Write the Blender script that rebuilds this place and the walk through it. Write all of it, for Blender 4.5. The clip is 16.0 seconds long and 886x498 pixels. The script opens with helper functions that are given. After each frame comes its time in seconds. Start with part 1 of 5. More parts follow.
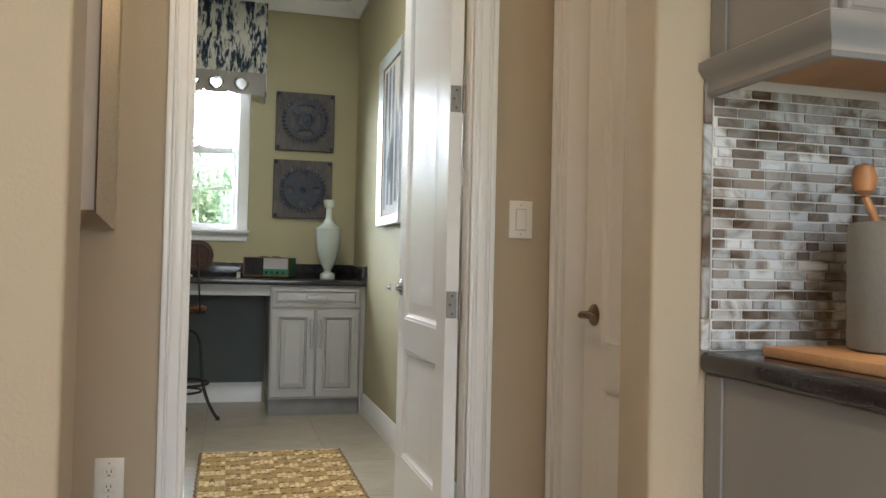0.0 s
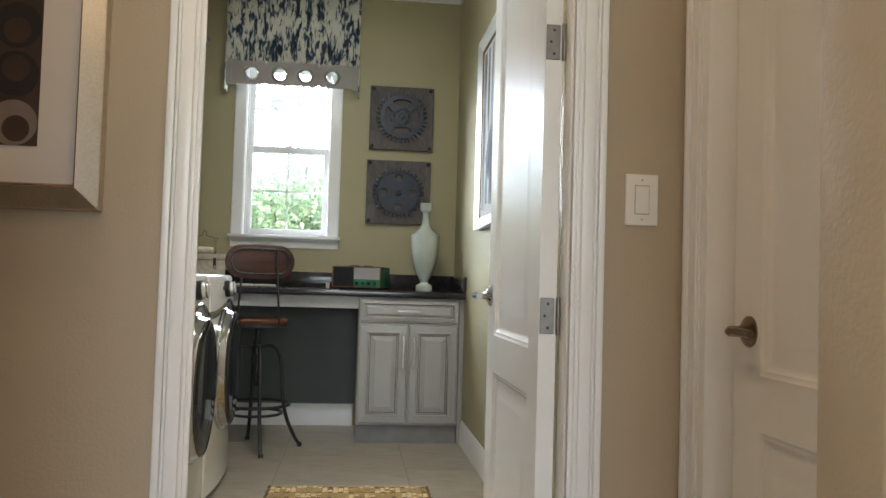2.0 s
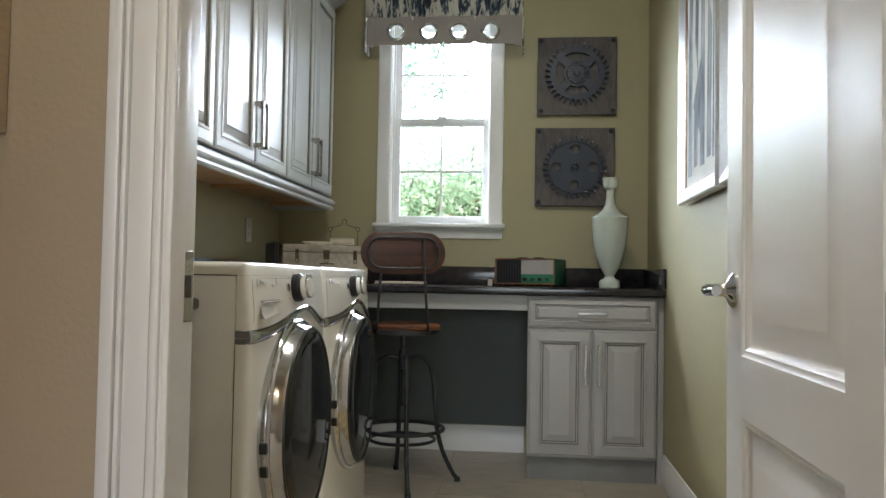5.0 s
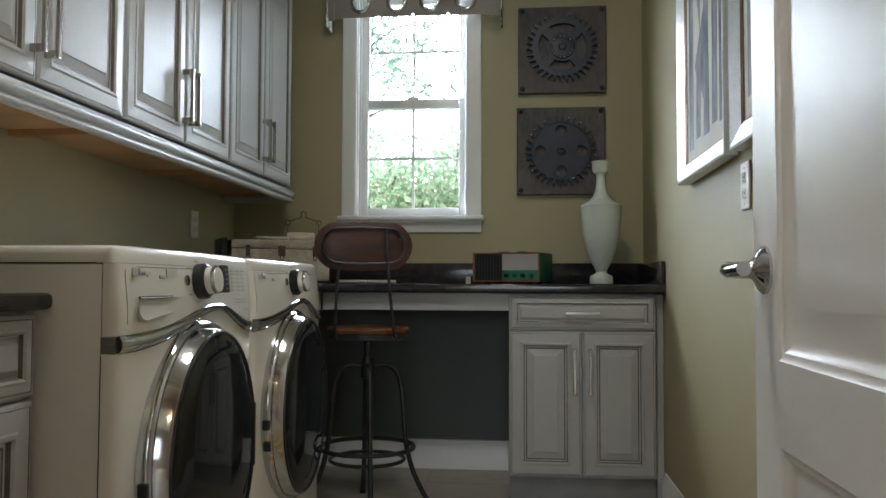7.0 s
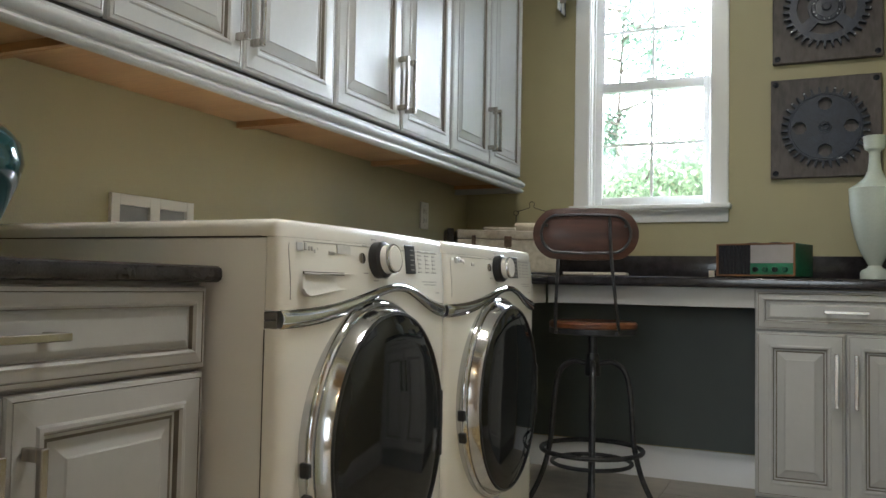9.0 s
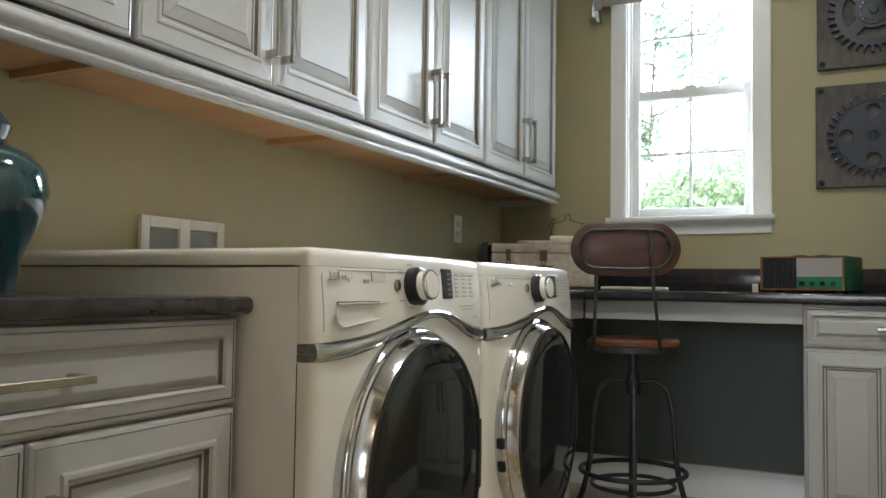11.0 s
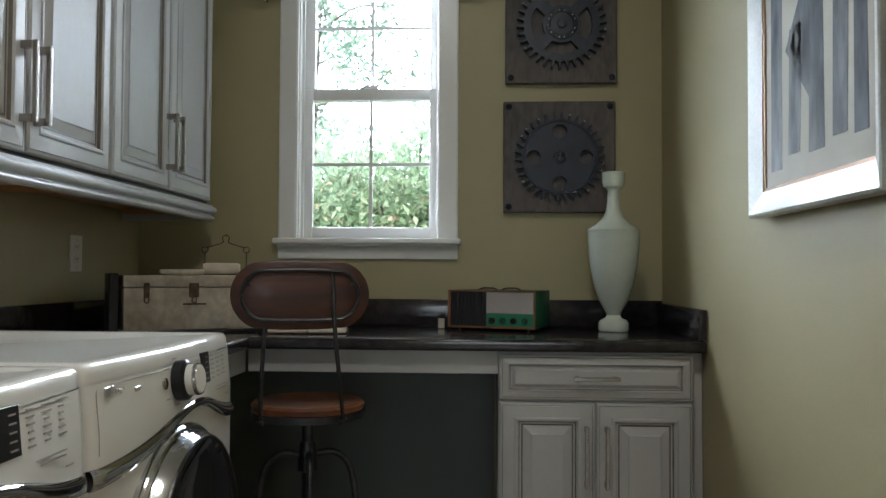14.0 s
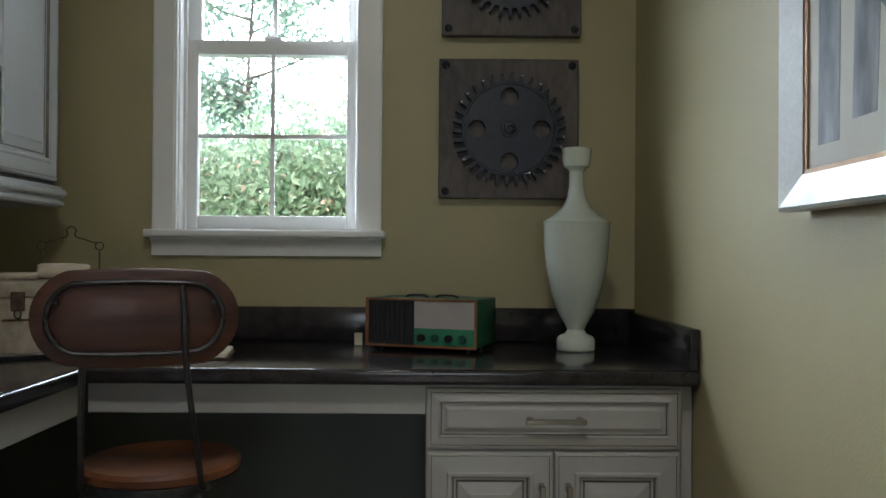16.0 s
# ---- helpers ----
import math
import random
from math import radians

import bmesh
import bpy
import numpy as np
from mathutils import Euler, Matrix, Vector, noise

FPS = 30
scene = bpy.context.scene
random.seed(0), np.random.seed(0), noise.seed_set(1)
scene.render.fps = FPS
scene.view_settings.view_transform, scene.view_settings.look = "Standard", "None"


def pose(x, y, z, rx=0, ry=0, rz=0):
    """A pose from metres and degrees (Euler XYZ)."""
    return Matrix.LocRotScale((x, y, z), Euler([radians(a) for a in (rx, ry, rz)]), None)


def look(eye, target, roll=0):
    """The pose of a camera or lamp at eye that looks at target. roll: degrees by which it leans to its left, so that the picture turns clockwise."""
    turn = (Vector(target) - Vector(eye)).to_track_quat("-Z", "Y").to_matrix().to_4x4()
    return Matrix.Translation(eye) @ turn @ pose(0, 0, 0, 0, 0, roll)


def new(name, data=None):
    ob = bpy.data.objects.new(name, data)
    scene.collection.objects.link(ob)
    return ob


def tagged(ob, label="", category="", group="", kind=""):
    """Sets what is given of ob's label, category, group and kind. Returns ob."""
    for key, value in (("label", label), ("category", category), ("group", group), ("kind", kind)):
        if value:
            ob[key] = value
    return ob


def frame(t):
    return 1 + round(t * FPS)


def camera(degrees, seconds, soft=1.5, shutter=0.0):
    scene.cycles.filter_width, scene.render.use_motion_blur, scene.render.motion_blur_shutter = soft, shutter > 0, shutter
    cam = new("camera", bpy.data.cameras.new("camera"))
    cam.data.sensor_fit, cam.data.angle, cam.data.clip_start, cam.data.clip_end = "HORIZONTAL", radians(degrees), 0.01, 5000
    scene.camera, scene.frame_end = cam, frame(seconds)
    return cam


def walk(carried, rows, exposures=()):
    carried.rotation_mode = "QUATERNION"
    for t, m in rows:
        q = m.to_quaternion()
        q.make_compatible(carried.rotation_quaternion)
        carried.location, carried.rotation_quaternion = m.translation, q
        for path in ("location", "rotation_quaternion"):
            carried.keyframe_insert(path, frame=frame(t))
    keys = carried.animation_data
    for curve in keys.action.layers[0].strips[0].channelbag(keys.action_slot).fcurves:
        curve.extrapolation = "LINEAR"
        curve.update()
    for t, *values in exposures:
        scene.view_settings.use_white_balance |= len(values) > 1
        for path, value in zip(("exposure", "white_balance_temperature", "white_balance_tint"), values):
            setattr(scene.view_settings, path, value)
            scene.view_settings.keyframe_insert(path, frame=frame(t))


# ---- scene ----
cam = camera(57.2, 16.0)
PATH = [
    (0, (-0.926, -6.152, 1.023), (-0.415, -4.219, 1.066), 1.3),
    (0.5, (-0.855, -6.064, 1.013), (-0.519, -4.093, 1.07), 1.5),
    (1, (-0.814, -5.884, 0.991), (-0.556, -3.903, 1.062), 1.7),
    (1.5, (-0.766, -5.695, 0.974), (-0.545, -3.709, 1.052), 1.6),
    (2, (-0.682, -5.523, 0.969), (-0.466, -3.537, 1.053), 1.7),
    (2.5, (-0.598, -5.345, 0.976), (-0.421, -3.355, 1.064), 1.7),
    (3, (-0.575, -5.21, 0.975), (-0.684, -3.215, 1.045), 1.7),
    (3.5, (-0.58, -5.034, 0.959), (-0.783, -3.046, 1.026), 1.4),
    (4, (-0.622, -4.853, 0.968), (-0.837, -2.866, 1.037), 1.1),
    (6.5, (-0.633, -4.161, 0.901), (-0.839, -2.173, 0.987), 0.5),
    (7, (-0.569, -4.061, 0.908), (-0.774, -2.074, 0.997), 0.2),
    (7.5, (-0.513, -3.956, 0.931), (-0.751, -1.972, 1.01), 0.0),
    (8, (-0.479, -3.888, 0.917), (-1.04, -1.97, 0.996), 0.5),
    (8.5, (-0.445, -3.872, 0.895), (-1.191, -2.018, 0.978), 0.9),
    (9, (-0.442, -3.857, 0.867), (-1.274, -2.04, 0.954), 1.1),
    (11.5, (-0.53, -3.754, 0.946), (-1.429, -1.97, 1.043), 0.8),
    (12, (-0.629, -3.634, 0.998), (-1.5, -1.835, 1.077), 1.1),
    (12.5, (-0.697, -3.537, 1.056), (-1.269, -1.622, 1.127), 0.9),
    (13, (-0.739, -3.48, 1.083), (-0.994, -1.498, 1.143), 0.3),
    (13.5, (-0.736, -3.388, 1.087), (-0.86, -1.393, 1.15), 0.4),
    (14, (-0.691, -3.196, 1.119), (-0.792, -1.2, 1.179), 0.3),
    (14.5, (-0.668, -3.043, 1.157), (-0.775, -1.047, 1.203), 0.6),
    (15, (-0.698, -2.897, 1.16), (-0.793, -0.899, 1.196), 0.8),
    (15.5, (-0.683, -2.708, 1.174), (-0.781, -0.71, 1.198), 1.1),
    (16, (-0.622, -2.545, 1.18), (-0.606, -0.545, 1.196), 0.4),
]
EXPOSURES = [(0, 2.05), (3.0, 2.1), (3.8, 2.12), (4.2, 2.05), (6.3, 1.5), (7.0, 1.33), (7.8, 1.38), (8.6, 1.88), (11.5, 2.05), (12.2, 1.75), (13.0, 1.25), (13.6, 1.18), (14.5, 1.26), (15.5, 1.18), (16, 1.04)]
walk(cam, [(t, look(eye, target, roll)) for t, eye, target, roll in PATH], EXPOSURES)

# ---- world, sun and lamps ----
world = bpy.data.worlds.new("overcast_sky")
scene.world = world
world.use_nodes = True
wn = world.node_tree.nodes
sky = wn.new("ShaderNodeTexSky")
sky.sky_type = "NISHITA"
sky.sun_disc = False
sky.sun_elevation = radians(58)
sky.sun_rotation = radians(190)
sky.air_density, sky.dust_density = 1.0, 6.0
world.node_tree.links.new(sky.outputs[0], wn["Background"].inputs[0])
wn["Background"].inputs[1].default_value = 0.15


def lamp(name, kind, energy, color, m, size=0.3, size_y=None):
    data = bpy.data.lights.new(name, kind)
    data.energy, data.color = energy, color
    if kind == "AREA":
        data.size = size
        if size_y:
            data.shape, data.size_y = "RECTANGLE", size_y
        else:
            data.shape = "DISK"
    ob = new(name, data)
    ob.matrix_world = m
    return ob


sun = lamp("sun", "SUN", 5.0, (1.0, 0.95, 0.88), look((0, 0, 0), (0.15, 0.55, -1.0)))
sun.data.angle = radians(8)
WARM, COOL = (1.0, 0.70, 0.43), (0.70, 0.85, 1.0)
lamp("laundry_ceiling_lamp", "AREA", 6.4, (0.97, 0.97, 0.95), look((-0.75, -2.35, 2.885), (-0.75, -2.35, 0)), 0.30)
lamp("hall_downlight_lamp", "AREA", 2.1, WARM, look((-1.15, -4.13, 2.97), (-1.15, -4.13, 0)), 0.14)
lamp("kitchen_downlight_lamp", "AREA", 3.9, WARM, look((0.3, -5.9, 2.97), (0.3, -5.9, 0)), 0.14)
lamp("kitchen_downlight_lamp", "AREA", 3.9, WARM, look((-1.3, -6.2, 2.97), (-1.3, -6.2, 0)), 0.14)
lamp("kitchen_daylight", "AREA", 11, COOL, look((-0.6, -7.96, 1.5), (-0.6, -4, 1.2)), 1.6, 1.4)


# ---- materials ----
def mat(name, color, rough=0.5, metal=0.0, var=0.08, scale=6.0, fine=0.0, fine_scale=120.0, bump=0.0, bump_scale=200.0,
        stretch=(1, 1, 1), coat=0.0, color2=None, rough_var=0.0, spec=None):
    m = bpy.data.materials.new(name)
    m.use_nodes = True
    n, l = m.node_tree.nodes, m.node_tree.links
    b = n["Principled BSDF"]
    b.inputs["Roughness"].default_value = rough
    b.inputs["Metallic"].default_value = metal
    b.inputs["Coat Weight"].default_value = coat
    b.inputs["Coat Roughness"].default_value = 0.08
    if spec is not None:
        b.inputs["Specular IOR Level"].default_value = spec
    tc = n.new("ShaderNodeTexCoord")
    mp = n.new("ShaderNodeMapping")
    mp.inputs["Scale"].default_value = stretch
    l.new(tc.outputs["Object"], mp.inputs["Vector"])
    big = n.new("ShaderNodeTexNoise")
    big.inputs["Scale"].default_value = scale
    big.inputs["Detail"].default_value = 5
    l.new(mp.outputs[0], big.inputs["Vector"])
    ramp = n.new("ShaderNodeValToRGB")
    lo = color2 or tuple(c * (1 - var) for c in color)
    hi = color if color2 else tuple(min(1, c * (1 + var)) for c in color)
    ramp.color_ramp.elements[0].position, ramp.color_ramp.elements[1].position = 0.32, 0.68
    ramp.color_ramp.elements[0].color, ramp.color_ramp.elements[1].color = (*lo, 1), (*hi, 1)
    l.new(big.outputs["Fac"], ramp.inputs[0])
    out = ramp.outputs[0]
    if fine > 0:
        sm = n.new("ShaderNodeTexNoise")
        sm.inputs["Scale"].default_value = fine_scale
        sm.inputs["Detail"].default_value = 3
        l.new(mp.outputs[0], sm.inputs["Vector"])
        mr = n.new("ShaderNodeMapRange")
        mr.inputs["From Min"].default_value, mr.inputs["From Max"].default_value = 0.3, 0.7
        mr.inputs["To Min"].default_value, mr.inputs["To Max"].default_value = 1 - fine, 1 + fine
        l.new(sm.outputs["Fac"], mr.inputs["Value"])
        mix = n.new("ShaderNodeVectorMath")
        mix.operation = "SCALE"
        l.new(out, mix.inputs[0])
        l.new(mr.outputs[0], mix.inputs["Scale"])
        out = mix.outputs[0]
    l.new(out, b.inputs["Base Color"])
    if rough_var > 0:
        rr = n.new("ShaderNodeMapRange")
        rr.inputs["To Min"].default_value, rr.inputs["To Max"].default_value = max(0.02, rough - rough_var), rough + rough_var
        l.new(big.outputs["Fac"], rr.inputs["Value"])
        l.new(rr.outputs[0], b.inputs["Roughness"])
    if bump > 0:
        bn = n.new("ShaderNodeTexNoise")
        bn.inputs["Scale"].default_value = bump_scale
        bn.inputs["Detail"].default_value = 4
        l.new(mp.outputs[0], bn.inputs["Vector"])
        bp = n.new("ShaderNodeBump")
        bp.inputs["Strength"].default_value = bump
        bp.inputs["Distance"].default_value = 0.003
        l.new(bn.outputs["Fac"], bp.inputs["Height"])
        l.new(bp.outputs[0], b.inputs["Normal"])
    return m


def glow(name, color, strength):
    m = bpy.data.materials.new(name)
    m.use_nodes = True
    b = m.node_tree.nodes["Principled BSDF"]
    b.inputs["Base Color"].default_value = (*color, 1)
    b.inputs["Emission Color"].default_value = (*color, 1)
    b.inputs["Emission Strength"].default_value = strength
    return m


def glass(name, tint=(1, 1, 1), rough=0.0):
    m = bpy.data.materials.new(name)
    m.use_nodes = True
    b = m.node_tree.nodes["Principled BSDF"]
    b.inputs["Base Color"].default_value = (*tint, 1)
    b.inputs["Roughness"].default_value = rough
    b.inputs["Transmission Weight"].default_value = 1.0
    b.inputs["IOR"].default_value = 1.45
    return m


olive = mat("olive_wall_paint", (0.385, 0.34, 0.195), 0.5, var=0.03, scale=1.5, bump=0.25, bump_scale=160)
beige = mat("beige_wall_paint", (0.43, 0.348, 0.245), 0.65, var=0.03, scale=1.5, bump=0.35, bump_scale=120)
slate = mat("dark_slate_grey", (0.115, 0.132, 0.121), 0.55, var=0.08, scale=2.5, bump=0.1, bump_scale=120)
white_trim = mat("white_trim_paint", (0.78, 0.775, 0.76), 0.3, var=0.02, scale=2, bump=0.03, bump_scale=90)
ceiling_white = mat("ceiling_white", (0.75, 0.74, 0.70), 0.8, var=0.02, scale=2, bump=0.4, bump_scale=90)
cab_paint = mat("greige_cabinet_paint", (0.40, 0.40, 0.39), 0.40, var=0.05, scale=3, fine=0.015, fine_scale=60, stretch=(1, 1, 0.6), bump=0.03, bump_scale=80, rough_var=0.06)
cab_glaze = mat("dark_glaze_in_grooves", (0.13, 0.112, 0.09), 0.4, var=0.25, scale=14)
toe_grey = mat("toe_kick_grey", (0.20, 0.20, 0.20), 0.45, var=0.1, scale=8)
maple = mat("maple_cabinet_underside", (0.52, 0.30, 0.14), 0.45, color2=(0.40, 0.21, 0.09), scale=5, stretch=(1, 0.15, 1), fine=0.08)
stone = mat("dark_stone_counter", (0.024, 0.021, 0.023), 0.14, var=0.3, scale=30, fine=0.3, fine_scale=300)
chrome = mat("chrome", (0.56, 0.57, 0.58), 0.07, 1.0, var=0.03, scale=10)
nickel = mat("brushed_nickel", (0.45, 0.42, 0.38), 0.26, 1.0, var=0.06, scale=30, fine=0.06, fine_scale=300, stretch=(1, 1, 8))
hinge_metal = mat("dull_satin_nickel_hinge", (0.30, 0.28, 0.26), 0.32, 1.0, var=0.1, scale=40)
bronze_nickel = mat("warm_satin_nickel", (0.23, 0.17, 0.125), 0.25, 1.0, var=0.08, scale=30)
enamel = mat("white_appliance_enamel", (0.76, 0.74, 0.69), 0.22, var=0.02, scale=2, coat=0.4)
appliance_grey = mat("appliance_side_grey_white", (0.64, 0.63, 0.60), 0.35, var=0.03, scale=2)
satin_chrome = mat("satin_chrome", (0.52, 0.52, 0.51), 0.13, 1.0, var=0.04, scale=10)
band_grey = mat("grey_band_plastic", (0.17, 0.165, 0.155), 0.35, 0.3, var=0.08, scale=20)
mark_silver = mat("silver_badge", (0.50, 0.49, 0.47), 0.35, 0.8, var=0.05, scale=20)
sticker_grey = mat("grey_printed_sticker", (0.50, 0.49, 0.46), 0.5, var=0.06, scale=60)
dark_glass = mat("dark_door_glass", (0.012, 0.013, 0.014), 0.05, var=0.2, scale=8, spec=0.4)
black_plastic = mat("black_plastic", (0.012, 0.012, 0.013), 0.3, var=0.2, scale=20)
print_grey = mat("printed_grey_marks", (0.32, 0.31, 0.29), 0.5, var=0.1, scale=30)
iron = mat("dark_iron", (0.055, 0.055, 0.058), 0.42, 0.7, var=0.35, scale=18, fine=0.2, bump=0.2, bump_scale=150, rough_var=0.12)
gear_metal = mat("gunmetal_gear_paint", (0.014, 0.018, 0.030), 0.38, 0.2, var=0.35, scale=14, fine=0.25, fine_scale=90, bump=0.3, bump_scale=120, rough_var=0.12)
gear_worn = mat("worn_bright_metal", (0.42, 0.43, 0.45), 0.35, 0.9, var=0.3, scale=60)
gear_board = mat("weathered_board", (0.125, 0.103, 0.095), 0.6, color2=(0.055, 0.047, 0.047), scale=5, fine=0.3, fine_scale=50, stretch=(1, 1, 0.35), bump=0.4, bump_scale=60)
walnut = mat("reddish_dark_wood", (0.085, 0.028, 0.016), 0.42, color2=(0.035, 0.013, 0.009), scale=6, fine=0.18, fine_scale=40, stretch=(0.25, 1, 2.0), coat=0.08, bump=0.06, bump_scale=60)
seat_wood = mat("brown_seat_wood", (0.24, 0.09, 0.035), 0.32, color2=(0.12, 0.042, 0.02), scale=7, fine=0.2, fine_scale=40, stretch=(0.3, 2.0, 1), coat=0.2)
ceramic = mat("pale_grey_green_ceramic", (0.52, 0.57, 0.51), 0.25, var=0.05, scale=4, fine=0.03, coat=0.3)
teal_glaze = mat("dark_teal_glaze", (0.006, 0.055, 0.06), 0.1, color2=(0.002, 0.02, 0.03), scale=6, coat=1.0)
radio_green = mat("green_radio_paint", (0.015, 0.12, 0.065), 0.4, color2=(0.01, 0.075, 0.045), scale=9, fine=0.15, rough_var=0.1)
radio_face_green = mat("radio_face_green", (0.03, 0.20, 0.11), 0.45, var=0.12, scale=12)
radio_cloth = mat("dark_grille_cloth", (0.018, 0.018, 0.022), 0.8, var=0.3, scale=90)
radio_dial = mat("pale_dial_panel", (0.40, 0.37, 0.365), 0.5, var=0.06, scale=10)
radio_wood = mat("radio_wood_edge", (0.22, 0.10, 0.045), 0.4, var=0.3, scale=10)
old_white = mat("distressed_white_paint", (0.50, 0.45, 0.36), 0.6, color2=(0.30, 0.25, 0.185), scale=7, fine=0.18, fine_scale=40, bump=0.3, bump_scale=50)
rusty = mat("rusty_metal", (0.10, 0.065, 0.045), 0.6, 0.5, var=0.5, scale=40)
wire_metal = mat("aged_wire", (0.09, 0.075, 0.06), 0.5, 0.8, var=0.3, scale=60)
cloth_cream = mat("cream_rolled_cloth", (0.62, 0.55, 0.43), 0.9, var=0.1, scale=20, bump=0.5, bump_scale=300)
paper = mat("cream_paper", (0.66, 0.61, 0.5), 0.8, var=0.08, scale=12)
silver_frame = mat("silver_leaf_frame", (0.72, 0.72, 0.70), 0.3, 0.85, var=0.05, scale=8, fine=0.05)
gold_frame = mat("champagne_frame", (0.62, 0.55, 0.44), 0.3, 0.9, var=0.06, scale=20, fine=0.08, stretch=(8, 1, 8))
bronze_lip = mat("bronze_inner_lip", (0.22, 0.13, 0.07), 0.4, 0.6, var=0.1, scale=20)
mat_board = mat("off_white_mat_board", (0.62, 0.57, 0.52), 0.85, var=0.02, scale=10)
art_paper = mat("greyish_art_paper", (0.50, 0.49, 0.44), 0.8, var=0.05, scale=6)
art_brown = mat("dark_brown_print", (0.042, 0.025, 0.018), 0.55, var=0.15, scale=10)
art_cream = mat("cream_print", (0.56, 0.47, 0.28), 0.6, var=0.05, scale=10)
art_taupe = mat("taupe_print", (0.20, 0.155, 0.13), 0.6, var=0.05, scale=10)
art_black = mat("blackish_print", (0.014, 0.012, 0.013), 0.6, var=0.1, scale=10)
ink = mat("grey_blue_ink_brush", (0.30, 0.32, 0.34), 0.8, color2=(0.075, 0.09, 0.115), scale=9, fine=0.35, fine_scale=22, stretch=(1, 6.0, 0.35))
plate_white = mat("white_switch_plastic", (0.74, 0.71, 0.64), 0.35, var=0.02, scale=10)
slot_dark = mat("dark_slot", (0.05, 0.045, 0.04), 0.6, var=0.1, scale=10)
box_grey = mat("recess_shade_grey", (0.30, 0.30, 0.29), 0.6, var=0.15, scale=10)
tile_mat = mat("beige_stone_floor_tile", (0.41, 0.36, 0.28), 0.32, color2=(0.31, 0.27, 0.205), scale=2.2, fine=0.10, fine_scale=9, stretch=(1, 2.2, 1), rough_var=0.08)
grout = mat("floor_grout", (0.30, 0.265, 0.21), 0.85, var=0.1, scale=20)
jute = mat("golden_jute", (0.47, 0.33, 0.15), 0.9, color2=(0.33, 0.22, 0.095), scale=26, fine=0.25, fine_scale=160, bump=0.6, bump_scale=260)
jute_dark = mat("brown_jute", (0.19, 0.12, 0.055), 0.9, var=0.25, scale=40, fine=0.2)
jute_pale = mat("pale_jute", (0.72, 0.57, 0.33), 0.9, var=0.15, scale=40, fine=0.2, bump=0.5, bump_scale=260)
taupe_band = mat("taupe_fabric", (0.33, 0.30, 0.28), 0.85, var=0.06, scale=8, fine=0.1, fine_scale=300, bump=0.3, bump_scale=400)
pewter_panel = mat("grey_kitchen_cabinet", (0.25, 0.24, 0.235), 0.35, var=0.04, scale=3)
clear_pane = glass("clear_window_glass")
board_wood = mat("pale_beech_board", (0.56, 0.33, 0.17), 0.45, color2=(0.44, 0.24, 0.11), scale=4, stretch=(0.3, 2, 1), fine=0.1)
canister_grey = mat("grey_stoneware", (0.20, 0.20, 0.19), 0.55, var=0.08, scale=8, fine=0.06, bump=0.2)
utensil_wood = mat("utensil_wood", (0.42, 0.19, 0.075), 0.5, var=0.2, scale=8)
hall_floor_mat = mat("hall_stone_tile", (0.34, 0.31, 0.26), 0.35, var=0.1, scale=2)
lawn = mat("lawn_grass", (0.07, 0.12, 0.035), 0.9, var=0.4, scale=2, fine=0.4, fine_scale=40, bump=0.8, bump_scale=60)
bark = mat("grey_bark", (0.13, 0.12, 0.11), 0.85, var=0.3, scale=14, bump=0.8, bump_scale=40)


def leaf_material(name, a, b, c):
    m = bpy.data.materials.new(name)
    m.use_nodes = True
    n, l = m.node_tree.nodes, m.node_tree.links
    p = n["Principled BSDF"]
    p.inputs["Roughness"].default_value = 0.5
    geo = n.new("ShaderNodeNewGeometry")
    ramp = n.new("ShaderNodeValToRGB")
    ramp.color_ramp.elements[0].color, ramp.color_ramp.elements[1].color = (*a, 1), (*b, 1)
    e = ramp.color_ramp.elements.new(0.93)
    e.color = (*b, 1)
    ramp.color_ramp.elements[-1].color = (*c, 1)
    l.new(geo.outputs["Random Per Island"], ramp.inputs[0])
    l.new(ramp.outputs[0], p.inputs["Base Color"])
    tr = n.new("ShaderNodeBsdfTranslucent")
    l.new(ramp.outputs[0], tr.inputs[0])
    mx = n.new("ShaderNodeMixShader")
    mx.inputs[0].default_value = 0.55
    l.new(p.outputs[0], mx.inputs[1])
    l.new(tr.outputs[0], mx.inputs[2])
    l.new(mx.outputs[0], n["Material Output"].inputs[0])
    return m


shrub_leaf = leaf_material("shrub_leaves", (0.16, 0.25, 0.16), (0.34, 0.45, 0.32), (0.52, 0.34, 0.28))
tree_leaf = leaf_material("tree_leaves", (0.13, 0.20, 0.16), (0.25, 0.33, 0.26), (0.32, 0.38, 0.30))


